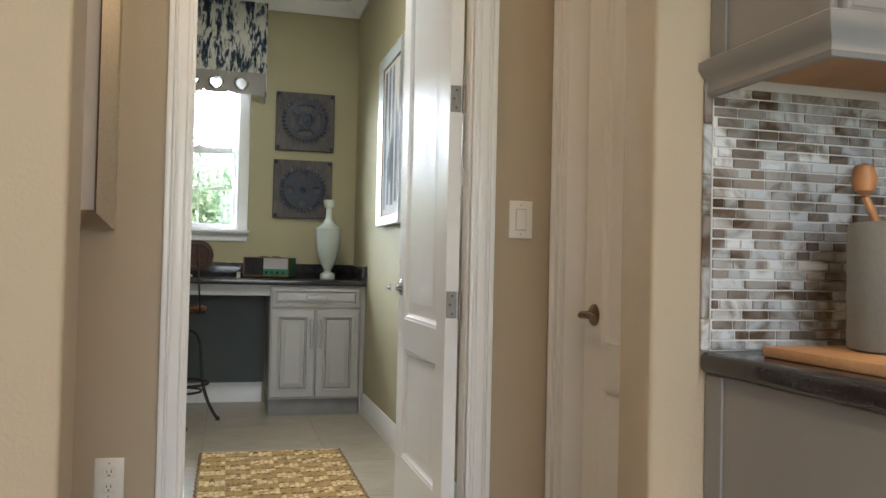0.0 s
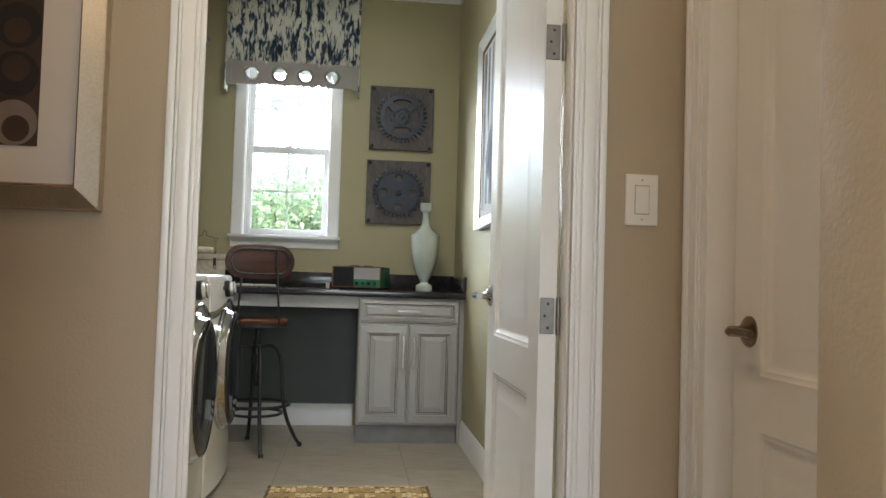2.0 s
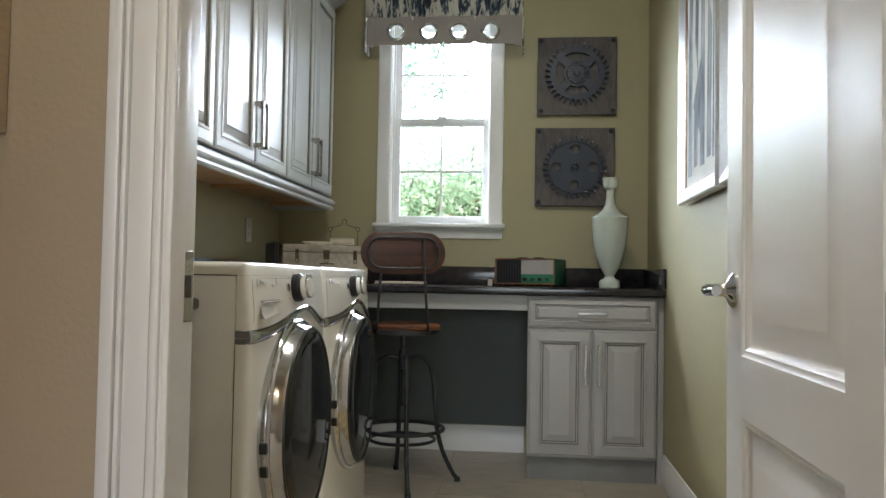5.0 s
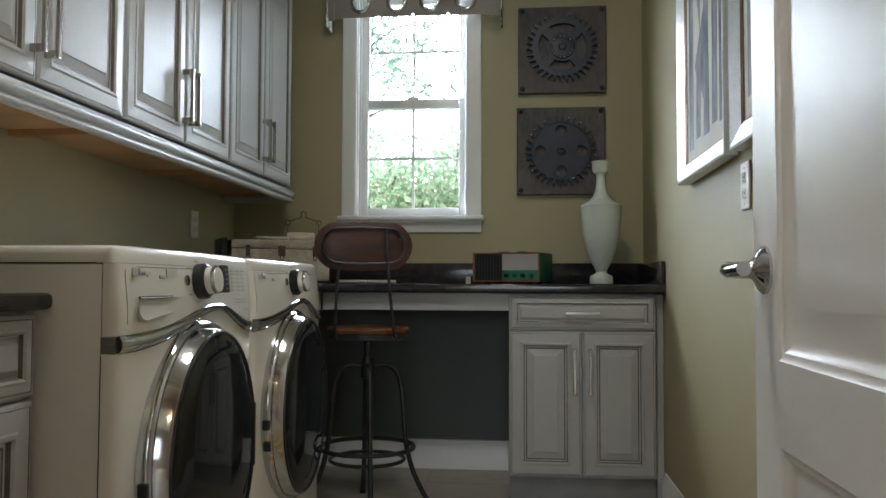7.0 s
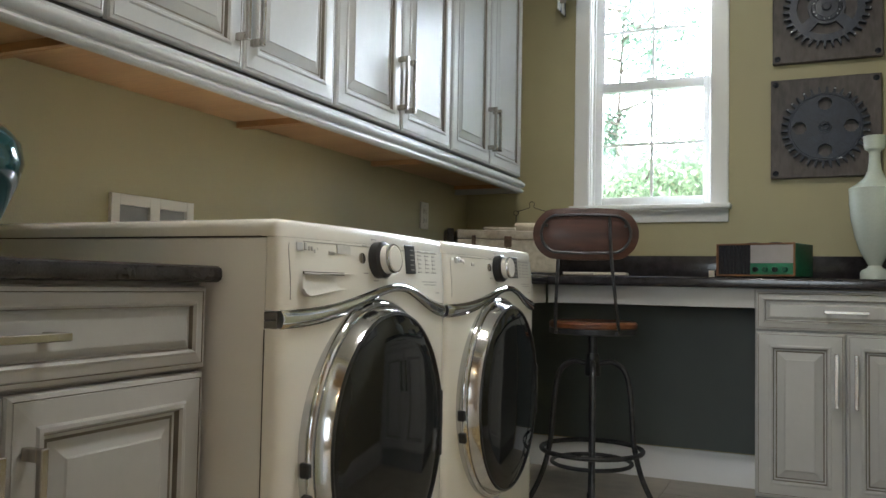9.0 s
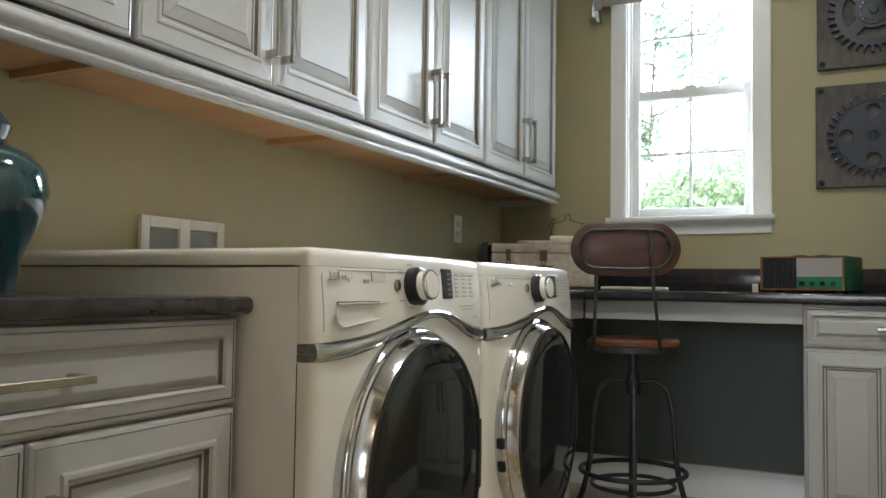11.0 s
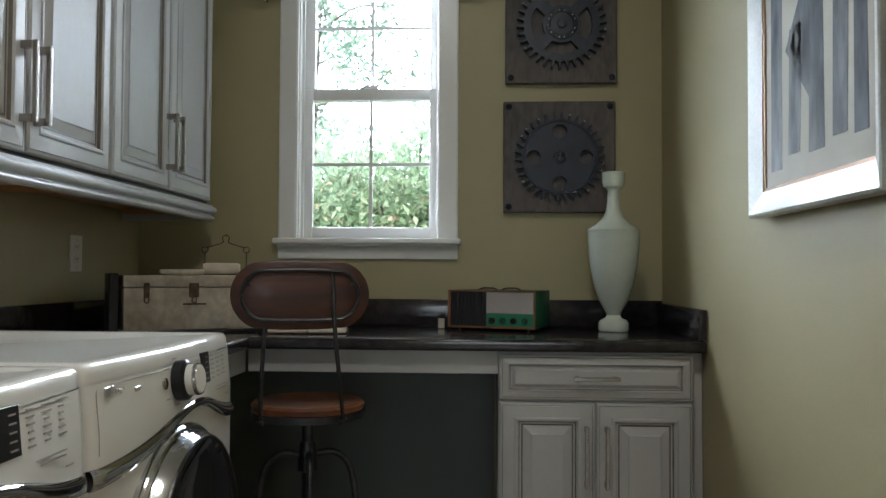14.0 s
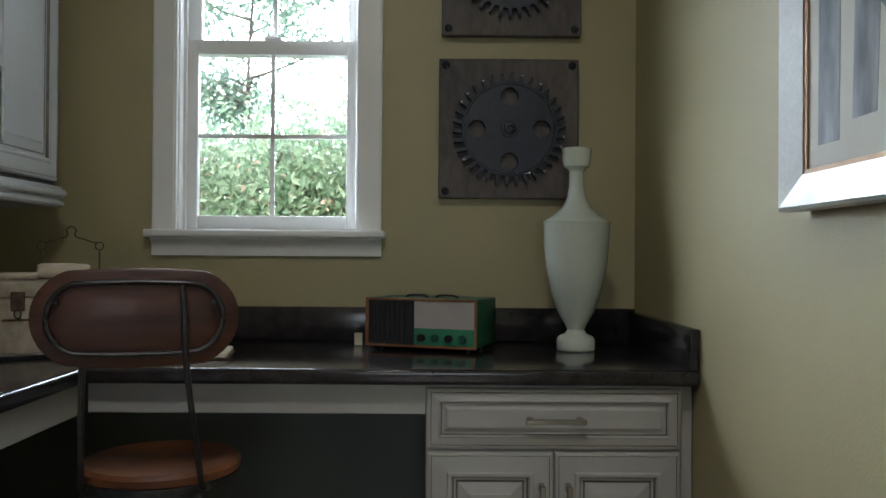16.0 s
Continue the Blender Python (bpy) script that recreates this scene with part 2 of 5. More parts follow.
def valance_material():
    """Abstract ink-blot print: navy and charcoal streaks on cream."""
    m = mat("ink_blot_print_fabric", (0.62, 0.61, 0.55), 0.85)
    n, l = m.node_tree.nodes, m.node_tree.links
    b = n["Principled BSDF"]
    tc = n.new("ShaderNodeTexCoord")
    outs = []
    for scale, st, thr in ((9, (1.5, 1.5, 0.55), 0.50), (38, (1.6, 1.6, 0.45), 0.51)):
        mp = n.new("ShaderNodeMapping")
        mp.inputs["Scale"].default_value = st
        mp.inputs["Location"].default_value = (0.37, 0.2, scale * 0.1)
        l.new(tc.outputs["Object"], mp.inputs["Vector"])
        t = n.new("ShaderNodeTexNoise")
        t.inputs["Scale"].default_value, t.inputs["Detail"].default_value, t.inputs["Distortion"].default_value = scale, 6, 0.6
        l.new(mp.outputs[0], t.inputs["Vector"])
        outs.append(t.outputs["Fac"])
    add = n.new("ShaderNodeMath")
    add.operation = "MULTIPLY_ADD"
    add.inputs[1].default_value = 0.55
    l.new(outs[0], add.inputs[0])
    half = n.new("ShaderNodeMath")
    half.operation = "MULTIPLY"
    half.inputs[1].default_value = 0.45
    l.new(outs[1], half.inputs[0])
    l.new(half.outputs[0], add.inputs[2])
    r = n.new("ShaderNodeValToRGB")
    els = r.color_ramp.elements
    els[0].position, els[0].color = 0.41, (0.012, 0.018, 0.03, 1)
    els[1].position, els[1].color = 0.55, (0.64, 0.62, 0.55, 1)
    for pos, col in ((0.455, (0.035, 0.06, 0.10, 1)), (0.48, (0.16, 0.18, 0.20, 1)), (0.50, (0.50, 0.50, 0.46, 1))):
        e = els.new(pos)
        e.color = col
    l.new(add.outputs[0], r.inputs[0])
    l.new(r.outputs[0], b.inputs["Base Color"])
    return m


valance_print = valance_material()


def mosaic_material():
    """Glass mosaic: each piece takes its own tone, with a smoky swirl."""
    m = mat("glass_mosaic_piece", (0.4, 0.4, 0.4), 0.10, coat=0.3)
    n, l = m.node_tree.nodes, m.node_tree.links
    b = n["Principled BSDF"]
    info = n.new("ShaderNodeObjectInfo")
    r = n.new("ShaderNodeValToRGB")
    els = r.color_ramp.elements
    els[0].position, els[0].color = 0.0, (0.20, 0.16, 0.13, 1)
    els[1].position, els[1].color = 1.0, (0.78, 0.80, 0.80, 1)
    for pos, col in ((0.2, (0.32, 0.28, 0.25, 1)), (0.4, (0.42, 0.40, 0.38, 1)), (0.65, (0.55, 0.58, 0.60, 1))):
        e = els.new(pos)
        e.color = col
    l.new(info.outputs["Random"], r.inputs[0])
    tc = n.new("ShaderNodeTexCoord")
    geo = n.new("ShaderNodeNewGeometry")
    t = n.new("ShaderNodeTexNoise")
    t.inputs["Scale"].default_value, t.inputs["Detail"].default_value, t.inputs["Distortion"].default_value = 11, 3, 1.6
    l.new(geo.outputs["Position"], t.inputs["Vector"])
    r2 = n.new("ShaderNodeValToRGB")
    r2.color_ramp.elements[0].position, r2.color_ramp.elements[0].color = 0.34, (0.36, 0.28, 0.21, 1)
    r2.color_ramp.elements[1].position, r2.color_ramp.elements[1].color = 0.56, (1, 1, 1, 1)
    l.new(t.outputs["Fac"], r2.inputs[0])
    mix = n.new("ShaderNodeMix")
    mix.data_type, mix.blend_type = "RGBA", "MULTIPLY"
    mix.inputs[0].default_value = 1.0
    l.new(r.outputs[0], mix.inputs[6])
    l.new(r2.outputs[0], mix.inputs[7])
    l.new(mix.outputs[2], b.inputs["Base Color"])
    return m


mosaic_glass = mosaic_material()
mosaic_grout = mat("pale_mosaic_grout", (0.80, 0.78, 0.74), 0.8, var=0.03)


# ---- mesh helpers ----
def add_box(bm, x0, x1, y0, y1, z0, z1, bevel=0.0, seg=1, mi=0):
    m = Matrix.Translation(((x0 + x1) / 2, (y0 + y1) / 2, (z0 + z1) / 2)) @ Matrix.Diagonal((abs(x1 - x0), abs(y1 - y0), abs(z1 - z0), 1))
    vs = bmesh.ops.create_cube(bm, size=1, matrix=m)["verts"]
    fs = {f for v in vs for f in v.link_faces}
    for f in fs:
        f.material_index = mi
    if bevel > 0:
        es = list({e for v in vs for e in v.link_edges})
        bmesh.ops.bevel(bm, geom=es, offset=bevel, segments=seg, affect="EDGES", profile=0.5)
    return vs


def box(x0, x1, y0, y1, z0, z1, bevel=0.0, seg=1):
    bm = bmesh.new()
    add_box(bm, x0, x1, y0, y1, z0, z1, bevel, seg)
    return bm


def mesh_from(bm, name, mats, smooth=False, angle=40):
    me = bpy.data.meshes.new(name)
    bmesh.ops.recalc_face_normals(bm, faces=bm.faces)
    bm.to_mesh(me)
    bm.free()
    for m in (mats if isinstance(mats, (list, tuple)) else [mats]):
        me.materials.append(m)
    if smooth:
        me.shade_smooth()
        me.set_sharp_from_angle(angle=radians(angle))
    return me


def part(name, bm, material, parent=None, label="", smooth=False, m=None):
    ob = new(name, mesh_from(bm, name, material, smooth))
    if parent is not None:
        ob.parent = parent
    if m is not None:
        ob.matrix_local = m
    return tagged(ob, label)


def thing(name, m, label, category, group=""):
    ob = new(name)
    ob.empty_display_size = 0.1
    ob.matrix_world = m
    return tagged(ob, label, category, group)


def structure(name, bm, material, label="", smooth=False):
    return tagged(part(name, bm, material, None, label, smooth), kind="structure")


def lathe(profile, n=40, cap=True):
    """A turned solid from (radius, height) pairs."""
    bm = bmesh.new()
    rings = []
    for r, z in profile:
        rings.append([bm.verts.new((r * math.cos(2 * math.pi * i / n), r * math.sin(2 * math.pi * i / n), z)) for i in range(n)])
    for a, b in zip(rings, rings[1:]):
        for i in range(n):
            bm.faces.new((a[i], a[(i + 1) % n], b[(i + 1) % n], b[i]))
    if cap:
        bm.faces.new(rings[0])
        bm.faces.new(rings[-1])
    return bm


def tube(points, r, n=10, closed=False, bm=None, ends=True):
    """A round rod along points."""
    bm = bm or bmesh.new()
    pts = [Vector(p) for p in points]
    k = len(pts)
    rings = []
    up = Vector((0, 0, 1))
    for i, p in enumerate(pts):
        a = pts[(i - 1) % k] if closed or i > 0 else p
        b = pts[(i + 1) % k] if closed or i < k - 1 else p
        d = (b - a).normalized()
        side = d.cross(up)
        if side.length < 0.05:
            side = d.cross(Vector((0, 1, 0)))
        if rings and side.dot(last) < 0:
            side = -side
        side.normalize()
        last = side
        w = side.cross(d)
        rr = r[i] if isinstance(r, (list, tuple)) else r
        rings.append([bm.verts.new(p + rr * (math.cos(2 * math.pi * j / n) * side + math.sin(2 * math.pi * j / n) * w)) for j in range(n)])
    pairs = list(zip(rings, rings[1:])) + ([(rings[-1], rings[0])] if closed else [])
    for a, b in pairs:
        for j in range(n):
            bm.faces.new((a[j], a[(j + 1) % n], b[(j + 1) % n], b[j]))
    if not closed and ends:
        bm.faces.new(rings[0])
        bm.faces.new(rings[-1])
    return bm


def smooth_path(pts, n=8):
    """A Catmull-Rom line through pts."""
    p = [Vector(q) for q in pts]
    p = [2 * p[0] - p[1]] + p + [2 * p[-1] - p[-2]]
    out = []
    for i in range(1, len(p) - 2):
        for j in range(n):
            t = j / n
            out.append(0.5 * (2 * p[i] + (p[i + 1] - p[i - 1]) * t + (2 * p[i - 1] - 5 * p[i] + 4 * p[i + 1] - p[i + 2]) * t * t
                              + (3 * p[i] - p[i - 1] - 3 * p[i + 1] + p[i + 2]) * t ** 3))
    return out + [p[-2]]


def panel(w, h, rings, back=0.0, y=0.0):
    """A moulded panel, front to -y, lower left corner at the origin. rings: (inset, depth to the front, material index of the strip that leads to it)."""
    bm = bmesh.new()

    def ring(i, d):
        return [bm.verts.new(q) for q in ((i, y - d, i), (w - i, y - d, i), (w - i, y - d, h - i), (i, y - d, h - i))]

    prev = ring(0, back)
    bm.faces.new(prev)
    for i, d, mi in rings:
        cur = ring(i, d)
        for k in range(4):
            f = bm.faces.new((prev[k], prev[(k + 1) % 4], cur[(k + 1) % 4], cur[k]))
            f.material_index = mi
        prev = cur
    bm.faces.new(prev)
    return bm


def sweep(profile, path, bm=None):
    """A moulding: profile of (out, up) pairs carried along a level path; out is to the right of the way."""
    bm = bm or bmesh.new()
    pts = [Vector(p) for p in path]
    rows = []
    for i, p in enumerate(pts):
        d0 = (pts[i] - pts[i - 1]).normalized() if i else (pts[1] - pts[0]).normalized()
        d1 = (pts[i + 1] - pts[i]).normalized() if i < len(pts) - 1 else d0
        r0, r1 = Vector((d0.y, -d0.x, 0)), Vector((d1.y, -d1.x, 0))
        mid = (r0 + r1)
        mid = mid / max(0.2, mid.dot(r0)) if mid.length > 0.01 else r0
        rows.append([bm.verts.new(p + mid * o + Vector((0, 0, u))) for o, u in profile])
    k = len(profile)
    for a, b in zip(rows, rows[1:]):
        for j in range(k):
            bm.faces.new((a[j], a[(j + 1) % k], b[(j + 1) % k], b[j]))
    bm.faces.new(rows[0])
    bm.faces.new(rows[-1])
    return bm


# ---- the building ----
CEIL = 3.0
bm = bmesh.new()
add_box(bm, -2.2, -1.44, 0, 0.15, 0, CEIL)
add_box(bm, -0.866, 0.39, 0, 0.15, 0, CEIL)
add_box(bm, -1.44, -0.866, 0, 0.15, 0, 1.25)
add_box(bm, -1.44, -0.866, 0, 0.15, 2.43, CEIL)
structure("wall_north", bm, olive, "olive painted plaster wall around the window")
structure("wall_east", box(0, 0.12, -3.53, 0, 0, CEIL), olive, "olive painted laundry side wall")
structure("wall_west", box(-2.195, -2.075, -3.53, 0, 0, CEIL), olive, "olive painted wall behind the washers")
for nm, y0, y1, m in (("wall_door_laundry_side", -3.59, -3.53, olive), ("wall_door_hall_side", -3.65, -3.59, beige)):
    bm = bmesh.new()
    add_box(bm, -2.6, -1.080, y0, y1, 0, CEIL)
    add_box(bm, -0.152, 0.39, y0, y1, 0, CEIL)
    add_box(bm, -1.080, -0.152, y0, y1, 2.46, CEIL)
    structure(nm, bm, m, "painted plaster wall with the laundry doorway")
bm = bmesh.new()
add_box(bm, 0.112, 0.39, -3.735, -3.65, 0, CEIL)
add_box(bm, 0.112, 0.39, -4.613, -4.545, 0, CEIL)
add_box(bm, 0.112, 0.39, -4.545, -3.735, 2.46, CEIL)
structure("wall_hall_east", bm, beige, "beige hall wall with the closet door")
structure("wall_closet_back", box(0.36, 0.39, -4.545, -3.735, 0, 2.46), beige)
structure("wall_hall_west", box(-2.6, -2.48, -4.613, -3.65, 0, CEIL), beige)
bm = bmesh.new()
add_box(bm, -3.1, -1.176, -4.75, -4.613, 0, CEIL, 0.012, 3)
structure("wall_partition_west", bm, beige, "textured beige wall end beside the hall opening", True)
bm = bmesh.new()
add_box(bm, -0.139, 3.0, -4.75, -4.613, 0, CEIL, 0.012, 3)
structure("wall_partition_east", bm, beige, "textured beige wall end beside the kitchen counter", True)
structure("wall_partition_header", box(-1.176, -0.139, -4.745, -4.618, 2.5, CEIL), beige)
structure("wall_kitchen_west", box(-3.1, -3.0, -8.0, -4.75, 0, CEIL), beige)
structure("wall_kitchen_east", box(3.0, 3.1, -8.0, -4.75, 0, CEIL), beige)
bm = bmesh.new()
add_box(bm, -3.1, -1.45, -8.12, -8.0, 0, CEIL)
add_box(bm, 0.25, 3.1, -8.12, -8.0, 0, CEIL)
add_box(bm, -1.45, 0.25, -8.12, -8.0, 0, 0.75)
add_box(bm, -1.45, 0.25, -8.12, -8.0, 2.25, CEIL)
structure("wall_kitchen_south", bm, beige, "beige kitchen wall with a wide window opening")
structure("ceiling", box(-3.2, 3.2, -8.2, 0.2, CEIL, CEIL + 0.1), ceiling_white, "white ceiling")
structure("floor_hall", box(-3.1, 3.1, -8.1, -3.59, -0.1, 0.0), hall_floor_mat, "beige stone tile floor")
laundry_floor = structure("floor", box(-2.2, 0.12, -3.59, 0.0, -0.1, -0.004), grout, "grout bed under the floor tiles")
bm = bmesh.new()
add_box(bm, -400, 400, -400, 400, -0.5, -0.25)
structure("ground", bm, lawn, "grass ground outside the window")

# crown moulding round the laundry ceiling
crown = [(0, 0), (0.012, 0), (0.018, 0.014), (0.03, 0.03), (0.05, 0.045), (0.07, 0.066), (0.078, 0.08), (0.086, 0.082), (0.086, 0.098), (0, 0.098)]
bm = sweep(crown, [(0, -3.53, 2.902), (-2.075, -3.53, 2.902)])
sweep(crown, [(-2.075, -3.53, 2.902), (-2.075, 0, 2.902), (0, 0, 2.902), (0, -3.53, 2.902)], bm)
structure("crown_moulding", bm, white_trim, "white stepped crown moulding at the ceiling", True)
base_prof = [(0, 0), (0.016, 0), (0.016, 0.105), (0.012, 0.112), (0.012, 0.122), (0.007, 0.128), (0.005, 0.142), (0, 0.145)]
structure("baseboard_east", sweep(base_prof, [(0, -0.60, -0.004), (0, -3.53, -0.004)]), white_trim, "white moulded baseboard", True)
structure("baseboard_north", sweep(base_prof, [(-2.075, 0, -0.004), (-0.66, 0, -0.004)]), white_trim, "white baseboard under the desk", True)
structure("baseboard_hall", sweep(base_prof, [(-2.48, -3.65, 0.0), (-1.107, -3.65, 0.0)]), white_trim, "white moulded baseboard", True)


def casing(name, spans, label):
    """Door trim: every span is (x0, x1, y0, y1, z0, z1)."""
    bm = bmesh.new()
    for s in spans:
        add_box(bm, *s, 0.003, 2)
    return structure(name, bm, white_trim, label, True)


# laundry doorway: jamb, stop and casing on the hall face
casing("door_jamb", [(-1.080, -1.062, -3.655, -3.525, 0, 2.46), (-0.167, -0.152, -3.655, -3.525, 0, 2.46), (-1.062, -0.167, -3.655, -3.525, 2.44, 2.46),
                     (-1.062, -1.052, -3.62, -3.575, 0, 2.43), (-0.175, -0.167, -3.62, -3.575, 0, 2.43)], "white painted door jamb with stop")
for nm, sx, x in (("door_casing_west", -1, -1.032), ("door_casing_east", 1, -0.176)):
    sp = []
    for a, b, d in ((0.0, 0.010, 0.011), (0.011, 0.022, 0.015), (0.023, 0.052, 0.012), (0.053, 0.060, 0.017), (0.061, 0.078, 0.020)):
        xs = sorted((x + sx * a, x + sx * b))
        sp.append((xs[0], xs[1], -3.65 - d, -3.65, 0, 2.52))
    sp.append((min(x, x + sx * 0.076), max(x, x + sx * 0.076), -3.659, -3.65, 0, 2.515))
    casing(nm, sp, "white fluted door casing")
    xi = x + sx * 0.034
    sp = [(min(xi, xi + sx * 0.076), max(xi, xi + sx * 0.076), -3.53, -3.518, 0, 2.52)]
    casing(nm + "_inner", sp, "white flat casing on the laundry side")
casing("door_casing_head", [(-1.027, -0.176, -3.668, -3.65, 2.445, 2.52)], "white door head casing")
strike = thing("strike_plate", pose(-1.062, -3.60, 0.93), "worn metal strike plate on the white jamb", "strike plate")
part("plate", box(0, 0.003, 0.028, 0.065, -0.045, 0.045, 0.0015), nickel, strike)
part("latch_hole", box(0.002, 0.0042, 0.040, 0.055, -0.014, 0.014), slot_dark, strike)

# closet doorway in the hall
sp = []
for a, b, d in ((0.0, 0.010, 0.011), (0.011, 0.022, 0.015), (0.023, 0.052, 0.012), (0.053, 0.060, 0.017), (0.061, 0.076, 0.020)):
    sp.append((0.112 - d, 0.112, -3.740 + a, -3.740 + b, 0, 2.52))
sp.append((0.103, 0.112, -3.740, -3.665, 0, 2.515))
casing("closet_casing", sp, "white fluted closet door casing")
casing("closet_jamb", [(0.104, 0.36, -3.772, -3.735, 0, 2.46), (0.104, 0.36, -4.545, -4.507, 0, 2.46)], "white closet door jamb")


def slab_door(w, h, t, zbreak):
    """A two-panel door: leaf in the xz plane, hinge at x = 0, front face at y = -t."""
    bm = bmesh.new()
    st = 0.118
    rows = [(0.23, zbreak[0]), (zbreak[1], h - 0.13)]
    add_box(bm, 0, st, -t, 0, 0, h)
    add_box(bm, w - st, w, -t, 0, 0, h)
    zs = [0] + [z for r in rows for z in r] + [h]
    for i in range(0, len(zs), 2):
        add_box(bm, st, w - st, -t, 0, zs[i], zs[i + 1])
    bmesh.ops.remove_doubles(bm, verts=bm.verts, dist=1e-5)
    panels = []
    for z0, z1 in rows:
        pb = panel(w - 2 * st, z1 - z0, [(0, 0.0, 0), (0.006, -0.004, 0), (0.012, -0.004, 0), (0.022, -0.013, 0), (0.03, -0.014, 0), (0.072, -0.004, 0), (0.076, -0.004, 0)], -0.018, -t)
        panels.append((pb, (st, 0, z0)))
    return bm, panels


def lever(parent, x, z, y, way, metal):
    """A lever handle: rosette, neck and a lever that points along way."""
    k = part("lever_handle", lathe([(0.034, 0), (0.034, 0.004), (0.028, 0.010), (0.017, 0.016), (0.012, 0.024), (0.011, 0.048), (0.0, 0.048)], 28, False), metal, parent, "", True, pose(x, y, z, 90))
    pts = smooth_path([(0, 0.0, 0.040), (way * 0.012, 0.0, 0.052), (way * 0.05, 0.002, 0.056), (way * 0.105, 0.0, 0.052)], 6)
    part("lever", tube(pts, [0.011] * 4 + [0.010] * 6 + [0.009] * (len(pts) - 10), 12), metal, k, "", True)


leaf = tagged(new("door_1"), "white two-panel laundry door standing open", "door", kind="structure")
leaf.matrix_world = pose(-0.175, -3.526, 0.012, 0, 0, 90.0)
bm, pans = slab_door(0.765, 2.42, 0.044, (0.672, 0.792))
# the leaf's local front (-y) faces +x once turned by 90 degrees: mirror it so that the front faces the room
part("leaf", bm, white_trim, leaf, "", True, pose(0, 0.044, 0))
for i, (pb, at) in enumerate(pans):
    part("door_panel", pb, white_trim, leaf, "", True, Matrix.Translation((at[0], 0.0, at[2])) @ pose(0.765 - 2 * 0.118, 0, 0, 0, 0, 180))
    bm2, p2 = slab_door(0.765, 2.42, 0.044, (0.672, 0.792))
    bm2.free()
    part("door_panel", p2[i][0], white_trim, leaf, "", True, Matrix.Translation((at[0], 0.044, at[2])))
for z in (0.20, 0.895, 1.588, 2.26):
    hg = part("hinge", box(-0.0035, 0.0, 0.006, 0.042, z - 0.057, z + 0.033, 0.0015), hinge_metal, leaf, "satin nickel butt hinge", False)
    part("hinge_pin", lathe([(0.0065, -0.047), (0.0065, 0.047)], 12), hinge_metal, hg, "", True, pose(-0.004, -0.004, z - 0.012))
    for dz in (-0.042, -0.012, 0.018):
        part("screw", lathe([(0.004, 0), (0.003, 0.0012)], 8), slot_dark, hg, "", False, pose(-0.0034, 0.022 + (0.008 if dz == -0.012 else 0), z + dz, 0, -90))
lv = part("lever_handle", lathe([(0.036, 0), (0.036, 0.004), (0.030, 0.010), (0.018, 0.016), (0.013, 0.022), (0.0125, 0.055), (0.0, 0.055)], 28, False), chrome, leaf, "chrome lever handle", True, pose(0.705, 0.044, 0.920, -90))
part("lever", tube(smooth_path([(0, 0, 0.045), (-0.015, 0, 0.058), (-0.05, 0.002, 0.062), (-0.105, 0, 0.058)], 6), 0.0105, 12), chrome, lv, "", True)

closet = tagged(new("door_2"), "white two-panel closet door standing closed", "door", kind="structure")
closet.matrix_world = pose(0.208, -3.774, 0.012, 0, 0, -90)
bm, pans = slab_door(0.731, 2.42, 0.036, (0.665, 0.782))
part("leaf", bm, white_trim, closet, "", True)
for pb, at in pans:
    part("door_panel", pb, white_trim, closet, "", True, Matrix.Translation(at))
lever(closet, 0.072, 0.872, -0.036, 1, bronze_nickel)


